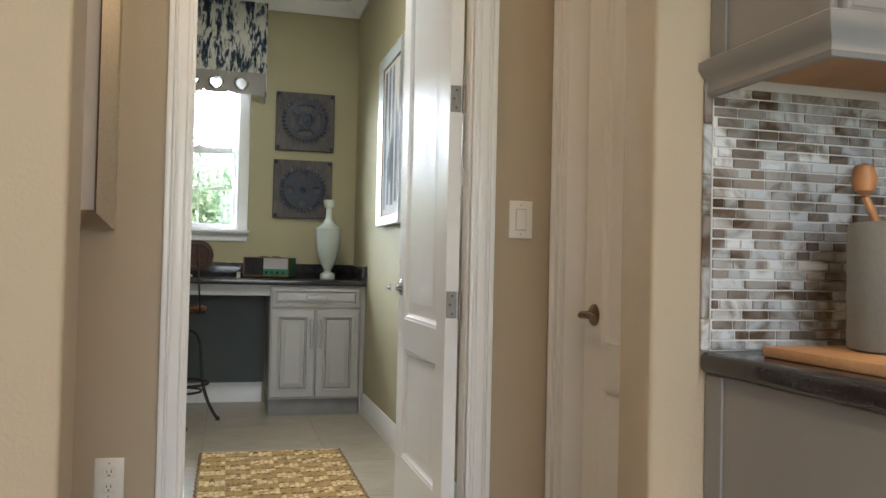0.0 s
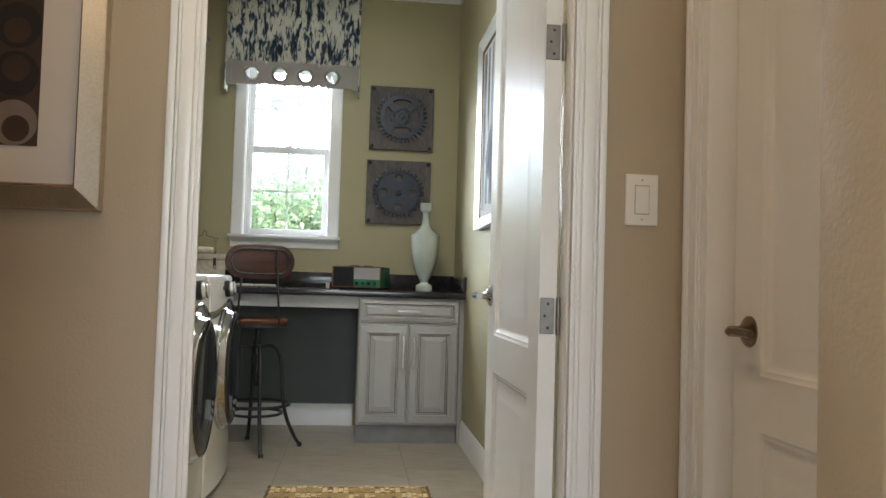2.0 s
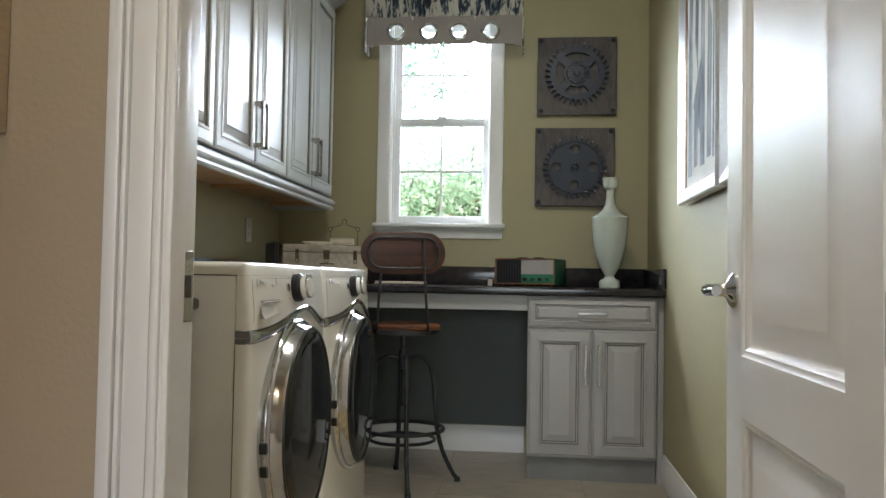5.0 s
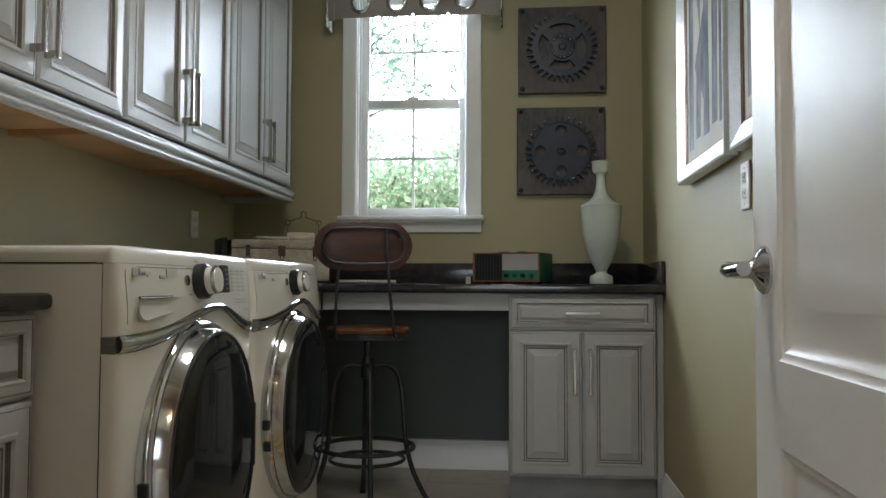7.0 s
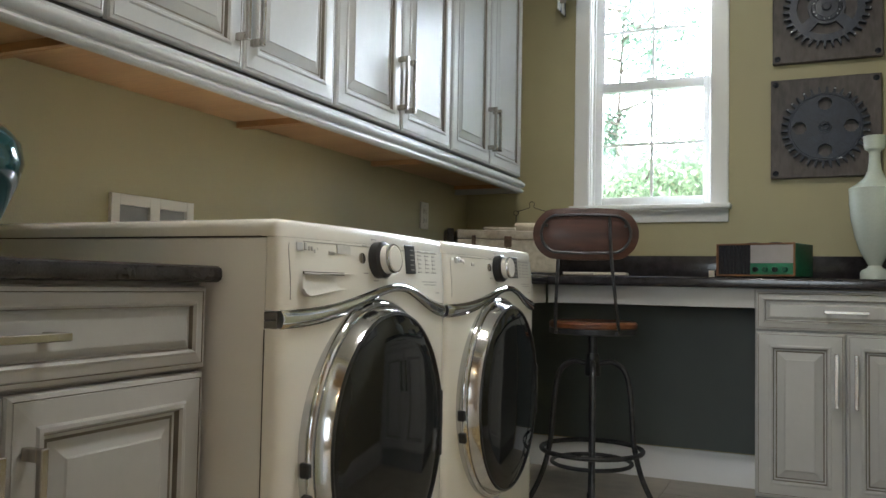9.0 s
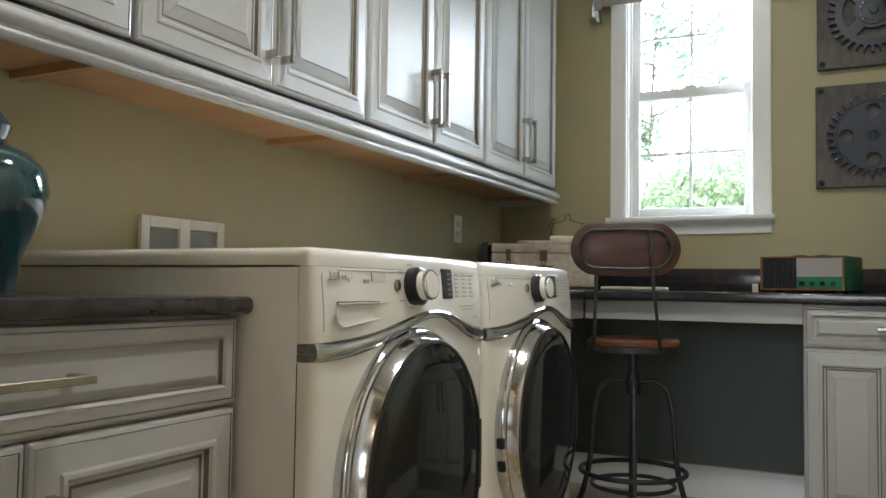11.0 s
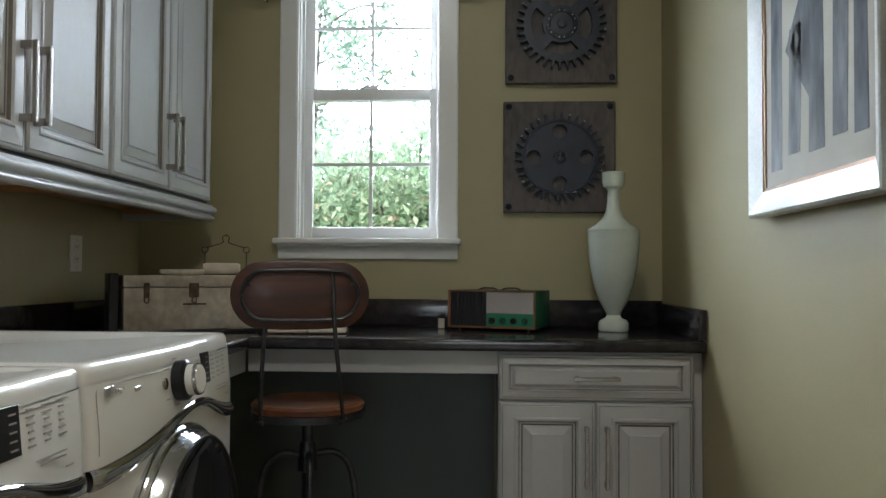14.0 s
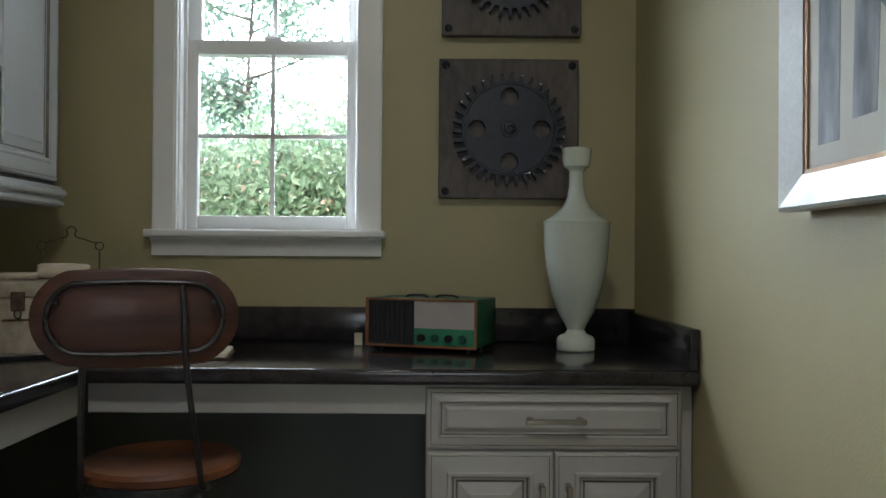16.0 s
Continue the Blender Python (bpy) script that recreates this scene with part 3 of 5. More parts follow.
# ---- window ----
def window():
    w = tagged(new("window_1"), "white double-hung window with muntins over the desk", "window", kind="structure")
    bm = bmesh.new()
    for x0, x1 in ((-1.507, -1.432), (-0.874, -0.794)):
        add_box(bm, x0, x1, -0.018, 0, 1.255, 2.505, 0.003, 2)
    add_box(bm, -1.432, -0.874, -0.018, 0, 2.425, 2.505, 0.003, 2)
    add_box(bm, -1.499, -1.440, -0.0205, -0.018, 1.256, 2.5)
    add_box(bm, -0.866, -0.802, -0.0205, -0.018, 1.256, 2.5)
    part("window_casing", bm, white_trim, w, "", True)
    bm = box(-1.52, -0.781, -0.062, 0.05, 1.232, 1.255, 0.006, 3)
    part("window_sill", bm, white_trim, w, "", True)
    ap = [(0, 0), (0.014, 0), (0.016, 0.008), (0.016, 0.030), (0.022, 0.042), (0.034, 0.050), (0.036, 0.057), (0, 0.057)]
    part("window_apron", sweep(ap, [(-0.795, 0, 1.175), (-1.507, 0, 1.175)][::-1]), white_trim, w, "", True)
    bm = bmesh.new()
    for x0, x1, z0, z1 in ((-1.44, -1.428, 1.255, 2.43), (-0.878, -0.866, 1.255, 2.43), (-1.428, -0.878, 2.412, 2.43)):
        add_box(bm, x0, x1, 0.0, 0.15, z0, z1, 0.001)
    add_box(bm, -1.428, -1.418, 0.035, 0.045, 1.255, 2.41)
    add_box(bm, -0.888, -0.878, 0.035, 0.045, 1.255, 2.41)
    add_box(bm, -1.44, -0.866, 0.05, 0.16, 1.24, 1.262)
    part("window_frame", bm, white_trim, w)
    for nm, y, z0, z1, gx0, gx1, b, tp, zm in (("lower_sash", 0.055, 1.262, 1.862, -1.384, -0.912, 0.040, 0.046, 1.556), ("upper_sash", 0.088, 1.818, 2.412, -1.384, -0.912, 0.046, 0.04, 2.12)):
        bm = bmesh.new()
        add_box(bm, -1.426, gx0, y - 0.012, y + 0.018, z0, z1, 0.003, 2)
        add_box(bm, gx1, -0.880, y - 0.012, y + 0.018, z0, z1, 0.003, 2)
        add_box(bm, gx0, gx1, y - 0.012, y + 0.018, z0, z0 + b, 0.003, 2)
        add_box(bm, gx0, gx1, y - 0.012, y + 0.018, z1 - tp, z1, 0.003, 2)
        s = part(nm, bm, white_trim, w, "", True)
        part("muntin", box(-1.1545, -1.1415, y - 0.003, y + 0.005, z0 + b, z1 - tp), white_trim, s)
        part("muntin", box(gx0, -1.1545, y - 0.003, y + 0.005, zm - 0.0065, zm + 0.0065), white_trim, s)
        part("muntin", box(-1.1415, gx1, y - 0.003, y + 0.005, zm - 0.0065, zm + 0.0065), white_trim, s)
        p = part("pane", box(gx0 - 0.005, gx1 + 0.005, y + 0.008, y + 0.012, z0 + b - 0.005, z1 - tp + 0.005), clear_pane, s, "clear glass")
        p.visible_shadow = False
    part("sash_lock", box(-1.175, -1.12, 0.03, 0.06, 1.862, 1.872, 0.003, 2), white_trim, w)


window()


def valance():
    v = thing("valance", pose(-1.1275, 0, 2.2), "ink-blot print valance with taupe grommet band over the window", "valance")
    hw, d = 0.43, 0.14
    # one loop of cloth: back-left, front, back-right, with the lower edge wavy
    def skirt(z0, z1, out, wav, holes=False):
        bm = bmesh.new()
        pts = [(-hw - out, -0.02), (-hw - out, -d - out)] + [(-hw - out + (2 * hw + 2 * out) * i / 24, -d - out - 0.004 * math.sin(i * 1.3)) for i in range(1, 24)] + [(hw + out, -d - out), (hw + out, -0.02)]
        lo = [bm.verts.new((x, y, z0 + wav * math.sin(i * 0.9))) for i, (x, y) in enumerate(pts)]
        hi = [bm.verts.new((x, y, z1)) for x, y in pts]
        for i in range(len(pts) - 1):
            bm.faces.new((lo[i], lo[i + 1], hi[i + 1], hi[i]))
        return bm
    top = part("print_skirt", skirt(0.19, 0.705, 0.006, 0.002), valance_print, v, "", True)
    mod = top.modifiers.new("thick", "SOLIDIFY")
    mod.thickness = 0.004
    part("board", box(-hw, hw, -d, -0.0, 0.70, 0.715), white_trim, v)
    for sx in (-1, 1):
        bm = box(sx * (hw + 0.006) - 0.003, sx * (hw + 0.006) + 0.003, -d - 0.002, -0.01, 0.0, 0.19, 0.002)
        part("side_return", bm, valance_print, v)
    # the band: a sheet with four round holes
    z0, z1, r = 0.035, 0.192, 0.040
    cx = [-0.2635, -0.0815, 0.0845, 0.2595]
    edges = [-hw] + [(a + b) / 2 for a, b in zip(cx, cx[1:])] + [hw]
    bm = bmesh.new()
    zc = 0.108
    for c, a, b in zip(cx, edges, edges[1:]):
        n = 32
        inner, outer = [], []
        for i in range(n):
            t = 2 * math.pi * i / n
            dx, dz = math.cos(t), math.sin(t)
            k = min((b - c) / dx if dx > 1e-6 else ((a - c) / dx if dx < -1e-6 else 9), (z1 - zc) / dz if dz > 1e-6 else ((z0 - zc) / dz if dz < -1e-6 else 9))
            inner.append(bm.verts.new((c + r * dx, -d - 0.001, zc + r * dz)))
            outer.append(bm.verts.new((c + k * dx, -d - 0.001, zc + k * dz)))
        for i in range(n):
            j = (i + 1) % n
            bm.faces.new((inner[i], inner[j], outer[j], outer[i]))
    band = part("grommet_band", bm, taupe_band, v, "taupe fabric band")
    mod = band.modifiers.new("thick", "SOLIDIFY")
    mod.thickness = 0.003
    for c in cx:
        part("grommet", lathe([(0.036, -0.004), (0.052, -0.003), (0.054, 0.0), (0.050, 0.004), (0.040, 0.005), (0.036, 0.002), (0.036, -0.004)], 36, False), chrome, v, "chrome ring", True, pose(c, -d - 0.002, zc, 90))
    for sx in (-1, 1):
        part("hem_fold", box(sx * (hw - 0.022) - 0.016, sx * (hw - 0.022) + 0.016, -d - 0.006, -d - 0.003, 0.02, 0.19, 0.002), taupe_band, v)


valance()


# ---- cabinets ----
DOOR = [(0, 0.012, 0), (0.003, 0.017, 0), (0.009, 0.019, 0), (0.0105, 0.0175, 1), (0.012, 0.019, 0), (0.046, 0.021, 0), (0.050, 0.024, 0), (0.056, 0.024, 0), (0.060, 0.019, 0), (0.063, 0.011, 1), (0.068, 0.011, 0), (0.073, 0.0105, 1), (0.098, 0.018, 0), (0.101, 0.020, 0)]
DRAWER = [(0, 0.012, 0), (0.003, 0.017, 0), (0.009, 0.019, 0), (0.0105, 0.0175, 1), (0.012, 0.019, 0), (0.026, 0.021, 0), (0.030, 0.023, 0), (0.034, 0.018, 0), (0.036, 0.011, 1), (0.040, 0.011, 0), (0.050, 0.018, 0), (0.052, 0.0185, 0)]


def bar_pull(parent, x, y, z, length, upright=True, metal=None):
    """A square bar pull on two posts, front to -y."""
    bm = bmesh.new()
    l = length / 2
    if upright:
        add_box(bm, -0.0062, 0.0062, -0.040, -0.029, -l, l, 0.0015)
        for s in (-1, 1):
            add_box(bm, -0.0062, 0.0062, -0.029, 0, s * (l - 0.010) - 0.009, s * (l - 0.010) + 0.009, 0.001)
    else:
        add_box(bm, -l, l, -0.040, -0.029, -0.0062, 0.0062, 0.0015)
        for s in (-1, 1):
            add_box(bm, s * (l - 0.012) - 0.007, s * (l - 0.012) + 0.007, -0.029, 0, -0.0062, 0.0062, 0.001)
    return part("handle", bm, metal or nickel, parent, "brushed nickel bar pull", False, pose(x, y, z))


def base_cabinet(m, w, d, label, drawer=True, doors=2, top=0.872):
    """Front to -y with the door faces at y = 0; lower left corner at the origin."""
    c = thing("base_cabinet", m, label, "cabinet")
    bm = bmesh.new()
    add_box(bm, 0.001, w - 0.001, 0.001, d, 0.108, top, 0.001)
    part("body", bm, cab_paint, c)
    part("toe_kick", box(0.004, w - 0.004, 0.012, d, 0, 0.107), toe_grey, c, "dark grey toe kick")
    zd = top - 0.150 if drawer else top - 0.004
    if drawer:
        dr = part("drawer", panel(w - 0.006, top - 0.006 - zd, DRAWER), [cab_paint, cab_glaze], c, "", False, pose(0.003, 0, zd))
        bar_pull(dr, (w - 0.006) / 2, -0.0185, (top - 0.006 - zd) / 2, 0.142, False)
    dw = (w - 0.006) / doors
    for i in range(doors):
        o = part("door", panel(dw - 0.003, zd - 0.006 - 0.116, DOOR), [cab_paint, cab_glaze], c, "", False, pose(0.003 + i * dw + 0.0015, 0, 0.116))
        hx = dw - 0.003 - 0.030 if i == 0 and doors > 1 else 0.030
        bar_pull(o, hx, -0.0205, zd - 0.122 - 0.165, 0.19)
    return c


base_cabinet(pose(-0.645, -0.602, 0.0), 0.610, 0.58, "greige raised-panel base cabinet under the dark counter, toe kick grey")
tagged(part("filler_strip", box(-0.033, -0.002, -0.585, -0.02, 0.0, 0.872, 0.002), cab_paint), "narrow greige filler strip beside the base cabinet", "trim", kind="structure")
# along the west wall, between the doorway and the washer; front to +x
base_cabinet(pose(-1.440, -3.50, 0.0, 0, 0, 90), 0.785, 0.62, "greige raised-panel base cabinet beside the washing machine", top=0.862)


def counter(name, pts, label, lift=0.0, thick=0.038):
    """A stone top 40 mm thick over a level outline, its edge rounded twice."""
    bm = bmesh.new()
    vs = [bm.verts.new((x, y, 0.876)) for x, y in pts]
    f = bm.faces.new(vs)
    g = bmesh.ops.extrude_face_region(bm, geom=[f])
    up = [v for v in g["geom"] if isinstance(v, bmesh.types.BMVert)]
    bmesh.ops.translate(bm, verts=up, vec=(0, 0, thick))
    es = [e for e in bm.edges if all(v.co.z > 0.9 for v in e.verts)] + [e for e in bm.edges if all(v.co.z < 0.88 for v in e.verts)]
    bmesh.ops.bevel(bm, geom=es, offset=0.011, segments=3, affect="EDGES", profile=0.6)
    c = thing(name, pose(0, 0, lift), label, "countertop")
    part("slab", bm, stone, c, "", True)
    return c


desk = counter("countertop", [(-2.073, -1.335), (-1.435, -1.335), (-1.435, -0.648), (-0.004, -0.648), (-0.004, -0.003), (-2.073, -0.003)], "polished dark stone L-shaped counter with low backsplash")
counter("countertop", [(-2.073, -3.522), (-1.400, -3.522), (-1.400, -2.706), (-2.073, -2.706)], "polished dark stone counter beside the washing machine", -0.0135, 0.030)
for b in ((-2.052, -0.004, -0.024, -0.001, 0.9145, 1.018), (-0.024, -0.001, -0.640, -0.025, 0.9145, 1.010), (-2.074, -2.053, -1.33, -0.002, 0.9145, 1.018)):
    part("backsplash", box(*b, 0.003, 2), stone, desk, "", True)

# added sheet, darker and greyer than the olive wall behind it
structure("knee_sheet", box(-2.072, -0.648, -0.006, -0.001, 0.146, 0.874), slate, "thin dark slate grey sheet over the wall in the desk knee space")
# apron boards under the desk part
ap = tagged(part("desk_apron", box(-1.45, -0.645, -0.60, -0.582, 0.80, 0.875, 0.002), cab_paint), "pale greige apron board under the desk counter", "apron")
ap2 = tagged(part("desk_apron", box(-1.475, -1.457, -1.33, -0.603, 0.80, 0.875, 0.002), cab_paint), "pale greige apron board under the counter return", "apron")


def wall_cabinet(m, w, h, d, label):
    """Front to -y with the door faces at y = 0; bottom of the doors at z = 0."""
    c = thing("wall_cabinet", m, label, "cabinet", "wall cabinets over the washers")
    bm = bmesh.new()
    add_box(bm, 0.0005, w - 0.0005, 0.001, d, 0.012, h, 0.001)
    part("body", bm, cab_paint, c)
    part("underside", box(0.018, w - 0.018, 0.02, d - 0.002, -0.028, 0.0118), maple, c, "unfinished maple underside")
    for x in (0.0005, w - 0.0165):
        part("side_lip", box(x, x + 0.016, 0.02, d - 0.002, -0.046, 0.0115), maple, c)
    dw = (w - 0.006) / 2
    for i in range(2):
        o = part("door", panel(dw - 0.003, h - 0.012, DOOR), [cab_paint, cab_glaze], c, "", False, pose(0.003 + i * dw + 0.0015, 0, 0.003))
        bar_pull(o, dw - 0.003 - 0.027 if i == 0 else 0.027, -0.0205, 0.155, 0.185)
    return c


CAB_H = 1.04
spans = [(-3.50, -2.685), (-2.683, -1.838), (-1.836, -0.998), (-0.996, -0.165)]
for a, b in spans:
    wall_cabinet(pose(-1.745, a, 1.385, 0, 0, 90), b - a, CAB_H, 0.328, "greige glazed raised-panel wall cabinet over the washers")
rail = [(0, 0), (0.016, 0.0), (0.022, 0.004), (0.024, 0.010), (0.022, 0.015), (0.014, 0.019), (0.014, 0.024), (0.024, 0.029), (0.029, 0.036), (0.029, 0.045), (0.024, 0.051), (0.018, 0.054), (0.018, 0.060), (0, 0.060)]
structure("light_rail", sweep(rail, [(-1.745, -3.50, 1.314), (-1.745, -0.163, 1.314), (-2.074, -0.163, 1.314)]), cab_paint, "greige moulded light rail under the wall cabinets", True)
# dark strip carries the shade in the gap under the doors
structure("light_rail_gap_shade", box(-1.775, -1.7485, -3.50, -0.154, 1.3745, 1.3965), slot_dark, "dark strip for the shade between the light rail and the cabinet doors")
cr = [(0, 0), (0.006, 0), (0.010, 0.012), (0.022, 0.022), (0.040, 0.048), (0.062, 0.070), (0.066, 0.085), (0.074, 0.088), (0.074, 0.10), (0, 0.10)]
structure("cabinet_crown", sweep(cr, [(-1.745, -3.50, 2.425), (-1.745, -0.163, 2.425), (-2.074, -0.163, 2.425)]), cab_paint, "greige crown moulding on the wall cabinets", True)


# ---- washers ----
MW, MTOP = 0.345, 0.978


def front_y(x, z):
    """The front's stand-out from the seam on the machine's side: bowed in plan, the console leaning back a little."""
    u = min(1, abs(x) / MW)
    return -(0.033 + 0.021 * (1 - u * u)) + max(0.0, z - 0.86) * 0.10


def plan_rows():
    """Plan outline of the front, from seam to seam: (x, 0 at the seam .. 1 on the front)."""
    side = [(-MW, 0.0), (-MW, 0.35), (-MW + 0.001, 0.62), (-MW + 0.005, 0.84), (-MW + 0.013, 0.96)]
    mid = [(-MW + 0.024 + (2 * MW - 0.048) * i / 38, 1.0) for i in range(39)]
    return side + mid + [(-x, k) for x, k in side[::-1]]


def band_z(x):
    s = 0.205 if x < 0.055 else 0.165
    return 0.783 + 0.068 * math.exp(-((x - 0.055) / s) ** 2)


def band_h(x):
    s = 0.20 if x < 0.055 else 0.15
    return 0.031 - 0.016 * math.exp(-((x - 0.055) / s) ** 2)


def machine(m, label, drawer):
    a = thing("washing_machine" if drawer else "tumble_dryer", m, label, "washer" if drawer else "dryer", "laundry machines")
    W, D, H = MW, 0.742, MTOP
    part("body", box(-W, W, 0.0015, D, 0.02, H - 0.034, 0.003, 2), appliance_grey, a, "", True)
    # the lid rolls over the console's upper edge
    bm = bmesh.new()
    def lid_ring(off, z):
        fr = [(max(-W + off, min(W - off, x)), front_y(x, H) * k + off) for x, k in plan_rows()]
        return [bm.verts.new((x, y, z)) for x, y in fr] + [bm.verts.new((W - off, D - off, z)), bm.verts.new((-W + off, D - off, z))]
    rings = [lid_ring(o, z) for o, z in ((0.0, H - 0.032), (0.0, H - 0.016), (0.003, H - 0.007), (0.008, H - 0.002), (0.016, H), (0.045, H), (0.052, H - 0.003))]
    bm.faces.new(rings[0])
    for r0, r1 in zip(rings, rings[1:]):
        for i in range(len(r0)):
            bm.faces.new((r0[i], r0[(i + 1) % len(r0)], r1[(i + 1) % len(r0)], r1[i]))
    bm.faces.new(rings[-1])
    part("lid", bm, enamel, a, "", True)
    for sx in (-0.3, 0.3):
        for sy in (0.06, 0.66):
            part("foot", lathe([(0.02, 0), (0.02, 0.022)], 10), black_plastic, a, "", True, pose(sx, sy, 0))
    rows = plan_rows()

    def skin(zlo, zhi, n, push=0.0, bulge=0.0, span=None):
        bm = bmesh.new()
        some = rows if span is None else rows[span[0]:span[1]]
        g = []
        for j in range(n + 1):
            line = []
            for x, k in some:
                z = zlo(x) + (zhi(x) - zlo(x)) * j / n
                line.append(bm.verts.new((x, front_y(x, z) * k - (push + bulge * math.sin(math.pi * j / n) ** 0.7) * min(1, k * 1.2), z)))
            g.append(line)
        for r0, r1 in zip(g, g[1:]):
            for i in range(len(some) - 1):
                bm.faces.new((r0[i], r0[i + 1], r1[i + 1], r1[i]))
        return bm
    part("front_panel", skin(lambda x: 0.03, band_z, 14), enamel, a, "", True)
    console = part("console", skin(lambda x: band_z(x) + band_h(x), lambda x: H - 0.0325, 6), enamel, a, "", True)
    part("chrome_band", skin(lambda x: band_z(x) - 0.001, lambda x: band_z(x) + band_h(x) + 0.001, 8, 0.001, 0.007, (3, len(rows) - 3)), chrome, a, "wavy chrome band", True)
    for s in (-1, 1):
        for z0, z1 in ((0.784, 0.797), (0.799, 0.813)):
            part("band_end", box(s * W - 0.0015, s * W + 0.0015, -0.026, 0.002, z0, z1, 0.001), band_grey, a, "grey band end cap")
        part("side_seam", box(s * W - 0.0008, s * W + 0.0008, 0.0, 0.002, 0.03, 0.782), slot_dark, a)
    for lo in (0.0, 1.0):
        seam = [(x, front_y(x, band_z(x) + lo * band_h(x)) - 0.001, band_z(x) + lo * band_h(x)) for x, k in rows[5:-5]]
        part("seam", tube(seam, 0.0012, 5), slot_dark, console, "", True)
    x0, zt = -0.322, H - 0.038
    line = smooth_path([(x0, front_y(x0, z), z) for z in (0.835, 0.87, 0.90, 0.925)] + [(x0 + 0.004, front_y(x0, zt), zt - 0.004), (x0 + 0.02, front_y(x0, zt), zt)], 4)
    line += [(x, front_y(x, zt), zt) for x, k in rows[8:-7]]
    part("seam", tube(line, 0.0011, 5), print_grey, console, "", True)
    part("lid_gap", box(-W - 0.0006, W + 0.0006, 0.012, D - 0.01, H - 0.034, H - 0.031), slot_dark, a)

    def on_console(x, z):
        return pose(x, front_y(x, z) - 0.0005, z, 90 - 5.7)

    dx, dzc = -0.036, 0.914
    k = part("dial", lathe([(0.038, 0), (0.038, 0.018), (0.033, 0.022), (0.031, 0.023)], 32), black_plastic, console, "", True, on_console(dx, dzc))
    part("dial_cap", lathe([(0.030, 0.020), (0.029, 0.040), (0.0255, 0.0445), (0, 0.0445)], 32, False), enamel, k, "", True)
    part("dial_rim", lathe([(0.0302, 0.036), (0.031, 0.039), (0.029, 0.0435), (0.0275, 0.043)], 32, False), chrome, k, "", True)
    part("button", lathe([(0.011, 0), (0.011, 0.003), (0.007, 0.004)], 16), nickel, console, "", True, on_console(dx - 0.062, dzc + 0.002))
    part("button", lathe([(0.011, 0), (0.011, 0.003), (0.007, 0.004)], 16), nickel, console, "", True, on_console(0.062, 0.917))
    part("display", box(-0.024, 0.024, -0.032, 0.032, -0.001, 0.002, 0.001), black_plastic, console, "", False, on_console(0.118, 0.921))
    for i in range(5):
        part("display_mark", box(-0.008, 0.008, -0.0012, 0.0012, 0.0018, 0.0026), print_grey, console, "", False, on_console(0.126, 0.898 + i * 0.011))
    rnd = random.Random(7)
    for r in range(6):
        for c in range(3):
            wd = 0.012 + 0.016 * rnd.random()
            part("print_line", box(-wd / 2, wd / 2, -0.0013, 0.0013, 0, 0.0012), print_grey, console, "", False, on_console(0.172 + c * 0.044, 0.894 + r * 0.0095))
    for wd, x, z in ((0.11, 0.205, 0.872), (0.085, 0.215, 0.865), (0.02, 0.278, 0.846)):
        part("print_line", box(-wd / 2, wd / 2, -0.0012, 0.0012, 0, 0.0012), print_grey, console, "", False, on_console(x, z))
    for i in range(9):
        t = 2 * math.pi * (i + 0.5) / 9
        part("print_line", box(-0.009, 0.009, -0.0011, 0.0011, 0, 0.0012), print_grey, console, "", False, on_console(dx + 0.062 * math.cos(t), dzc + 0.043 * math.sin(t)))
    for ox, wd, hh, lo in ((-0.036, 0.020, 0.016, -0.006), (-0.017, 0.008, 0.014, -0.004), (-0.006, 0.006, 0.008, -0.004), (0.003, 0.006, 0.008, -0.004), (0.012, 0.006, 0.008, -0.008), (0.021, 0.007, 0.008, -0.004), (0.031, 0.007, 0.014, -0.004)):
        part("maker_mark", box(ox - wd / 2, ox + wd / 2, lo, lo + hh, -0.001, 0.0015, 0.0015), mark_silver, console, "small silver maker mark", False, on_console(-0.262, 0.928))
    part("maker_mark", box(-0.010, 0.010, -0.004, 0.004, -0.001, 0.0015, 0.0012), mark_silver, console, "", False, on_console(-0.200, 0.922))
    if drawer:
        part("print_patch", box(-0.024, 0.024, -0.008, 0.008, -0.001, 0.0012), sticker_grey, console, "", False, on_console(-0.160, 0.930))
        # shallow relief for the recessed pocket, its shade put into the greyer enamel
        bm = bmesh.new()
        rows2 = []
        for v, out in ((0, 0.000), (0.02, 0.006), (0.06, 0.0065), (0.10, 0.0012), (0.7, 0.0010), (0.93, 0.0012), (1.0, 0.0026), (1.04, -0.004)):
            row = []
            for i in range(25):
                u = -1 + i / 12
                fall = (0.046 - 0.010 * (u + 1)) * (1 - 0.35 * u ** 10) * v
                row.append(bm.verts.new((0.088 * u, 0.0 - fall, out * (1 - 0.25 * u ** 6))))
            rows2.append(row)
        for r0, r1 in zip(rows2, rows2[1:]):
            for i in range(24):
                bm.faces.new((r0[i], r1[i], r1[i + 1], r0[i + 1]))
        dr = part("dispenser_drawer", bm, appliance_grey, console, "", True, on_console(-0.212, 0.884))
        part("grip_slot", box(-0.086, 0.086, -0.004, 0.0015, 0.0, 0.0028), slot_dark, dr)
    # domed porthole door: chrome rim, sloping chrome cone, dark glass in the middle
    dz, R = 0.553, 0.279
    door = part("door", lathe([(R - 0.002, -0.02), (R + 0.002, 0.010), (R + 0.001, 0.018), (R - 0.005, 0.024), (R - 0.012, 0.024)], 72, False), chrome, a, "chrome ring porthole door", True, pose(-0.036, -0.044, dz, 90) @ Matrix.Diagonal((0.915, 1, 1, 1)))
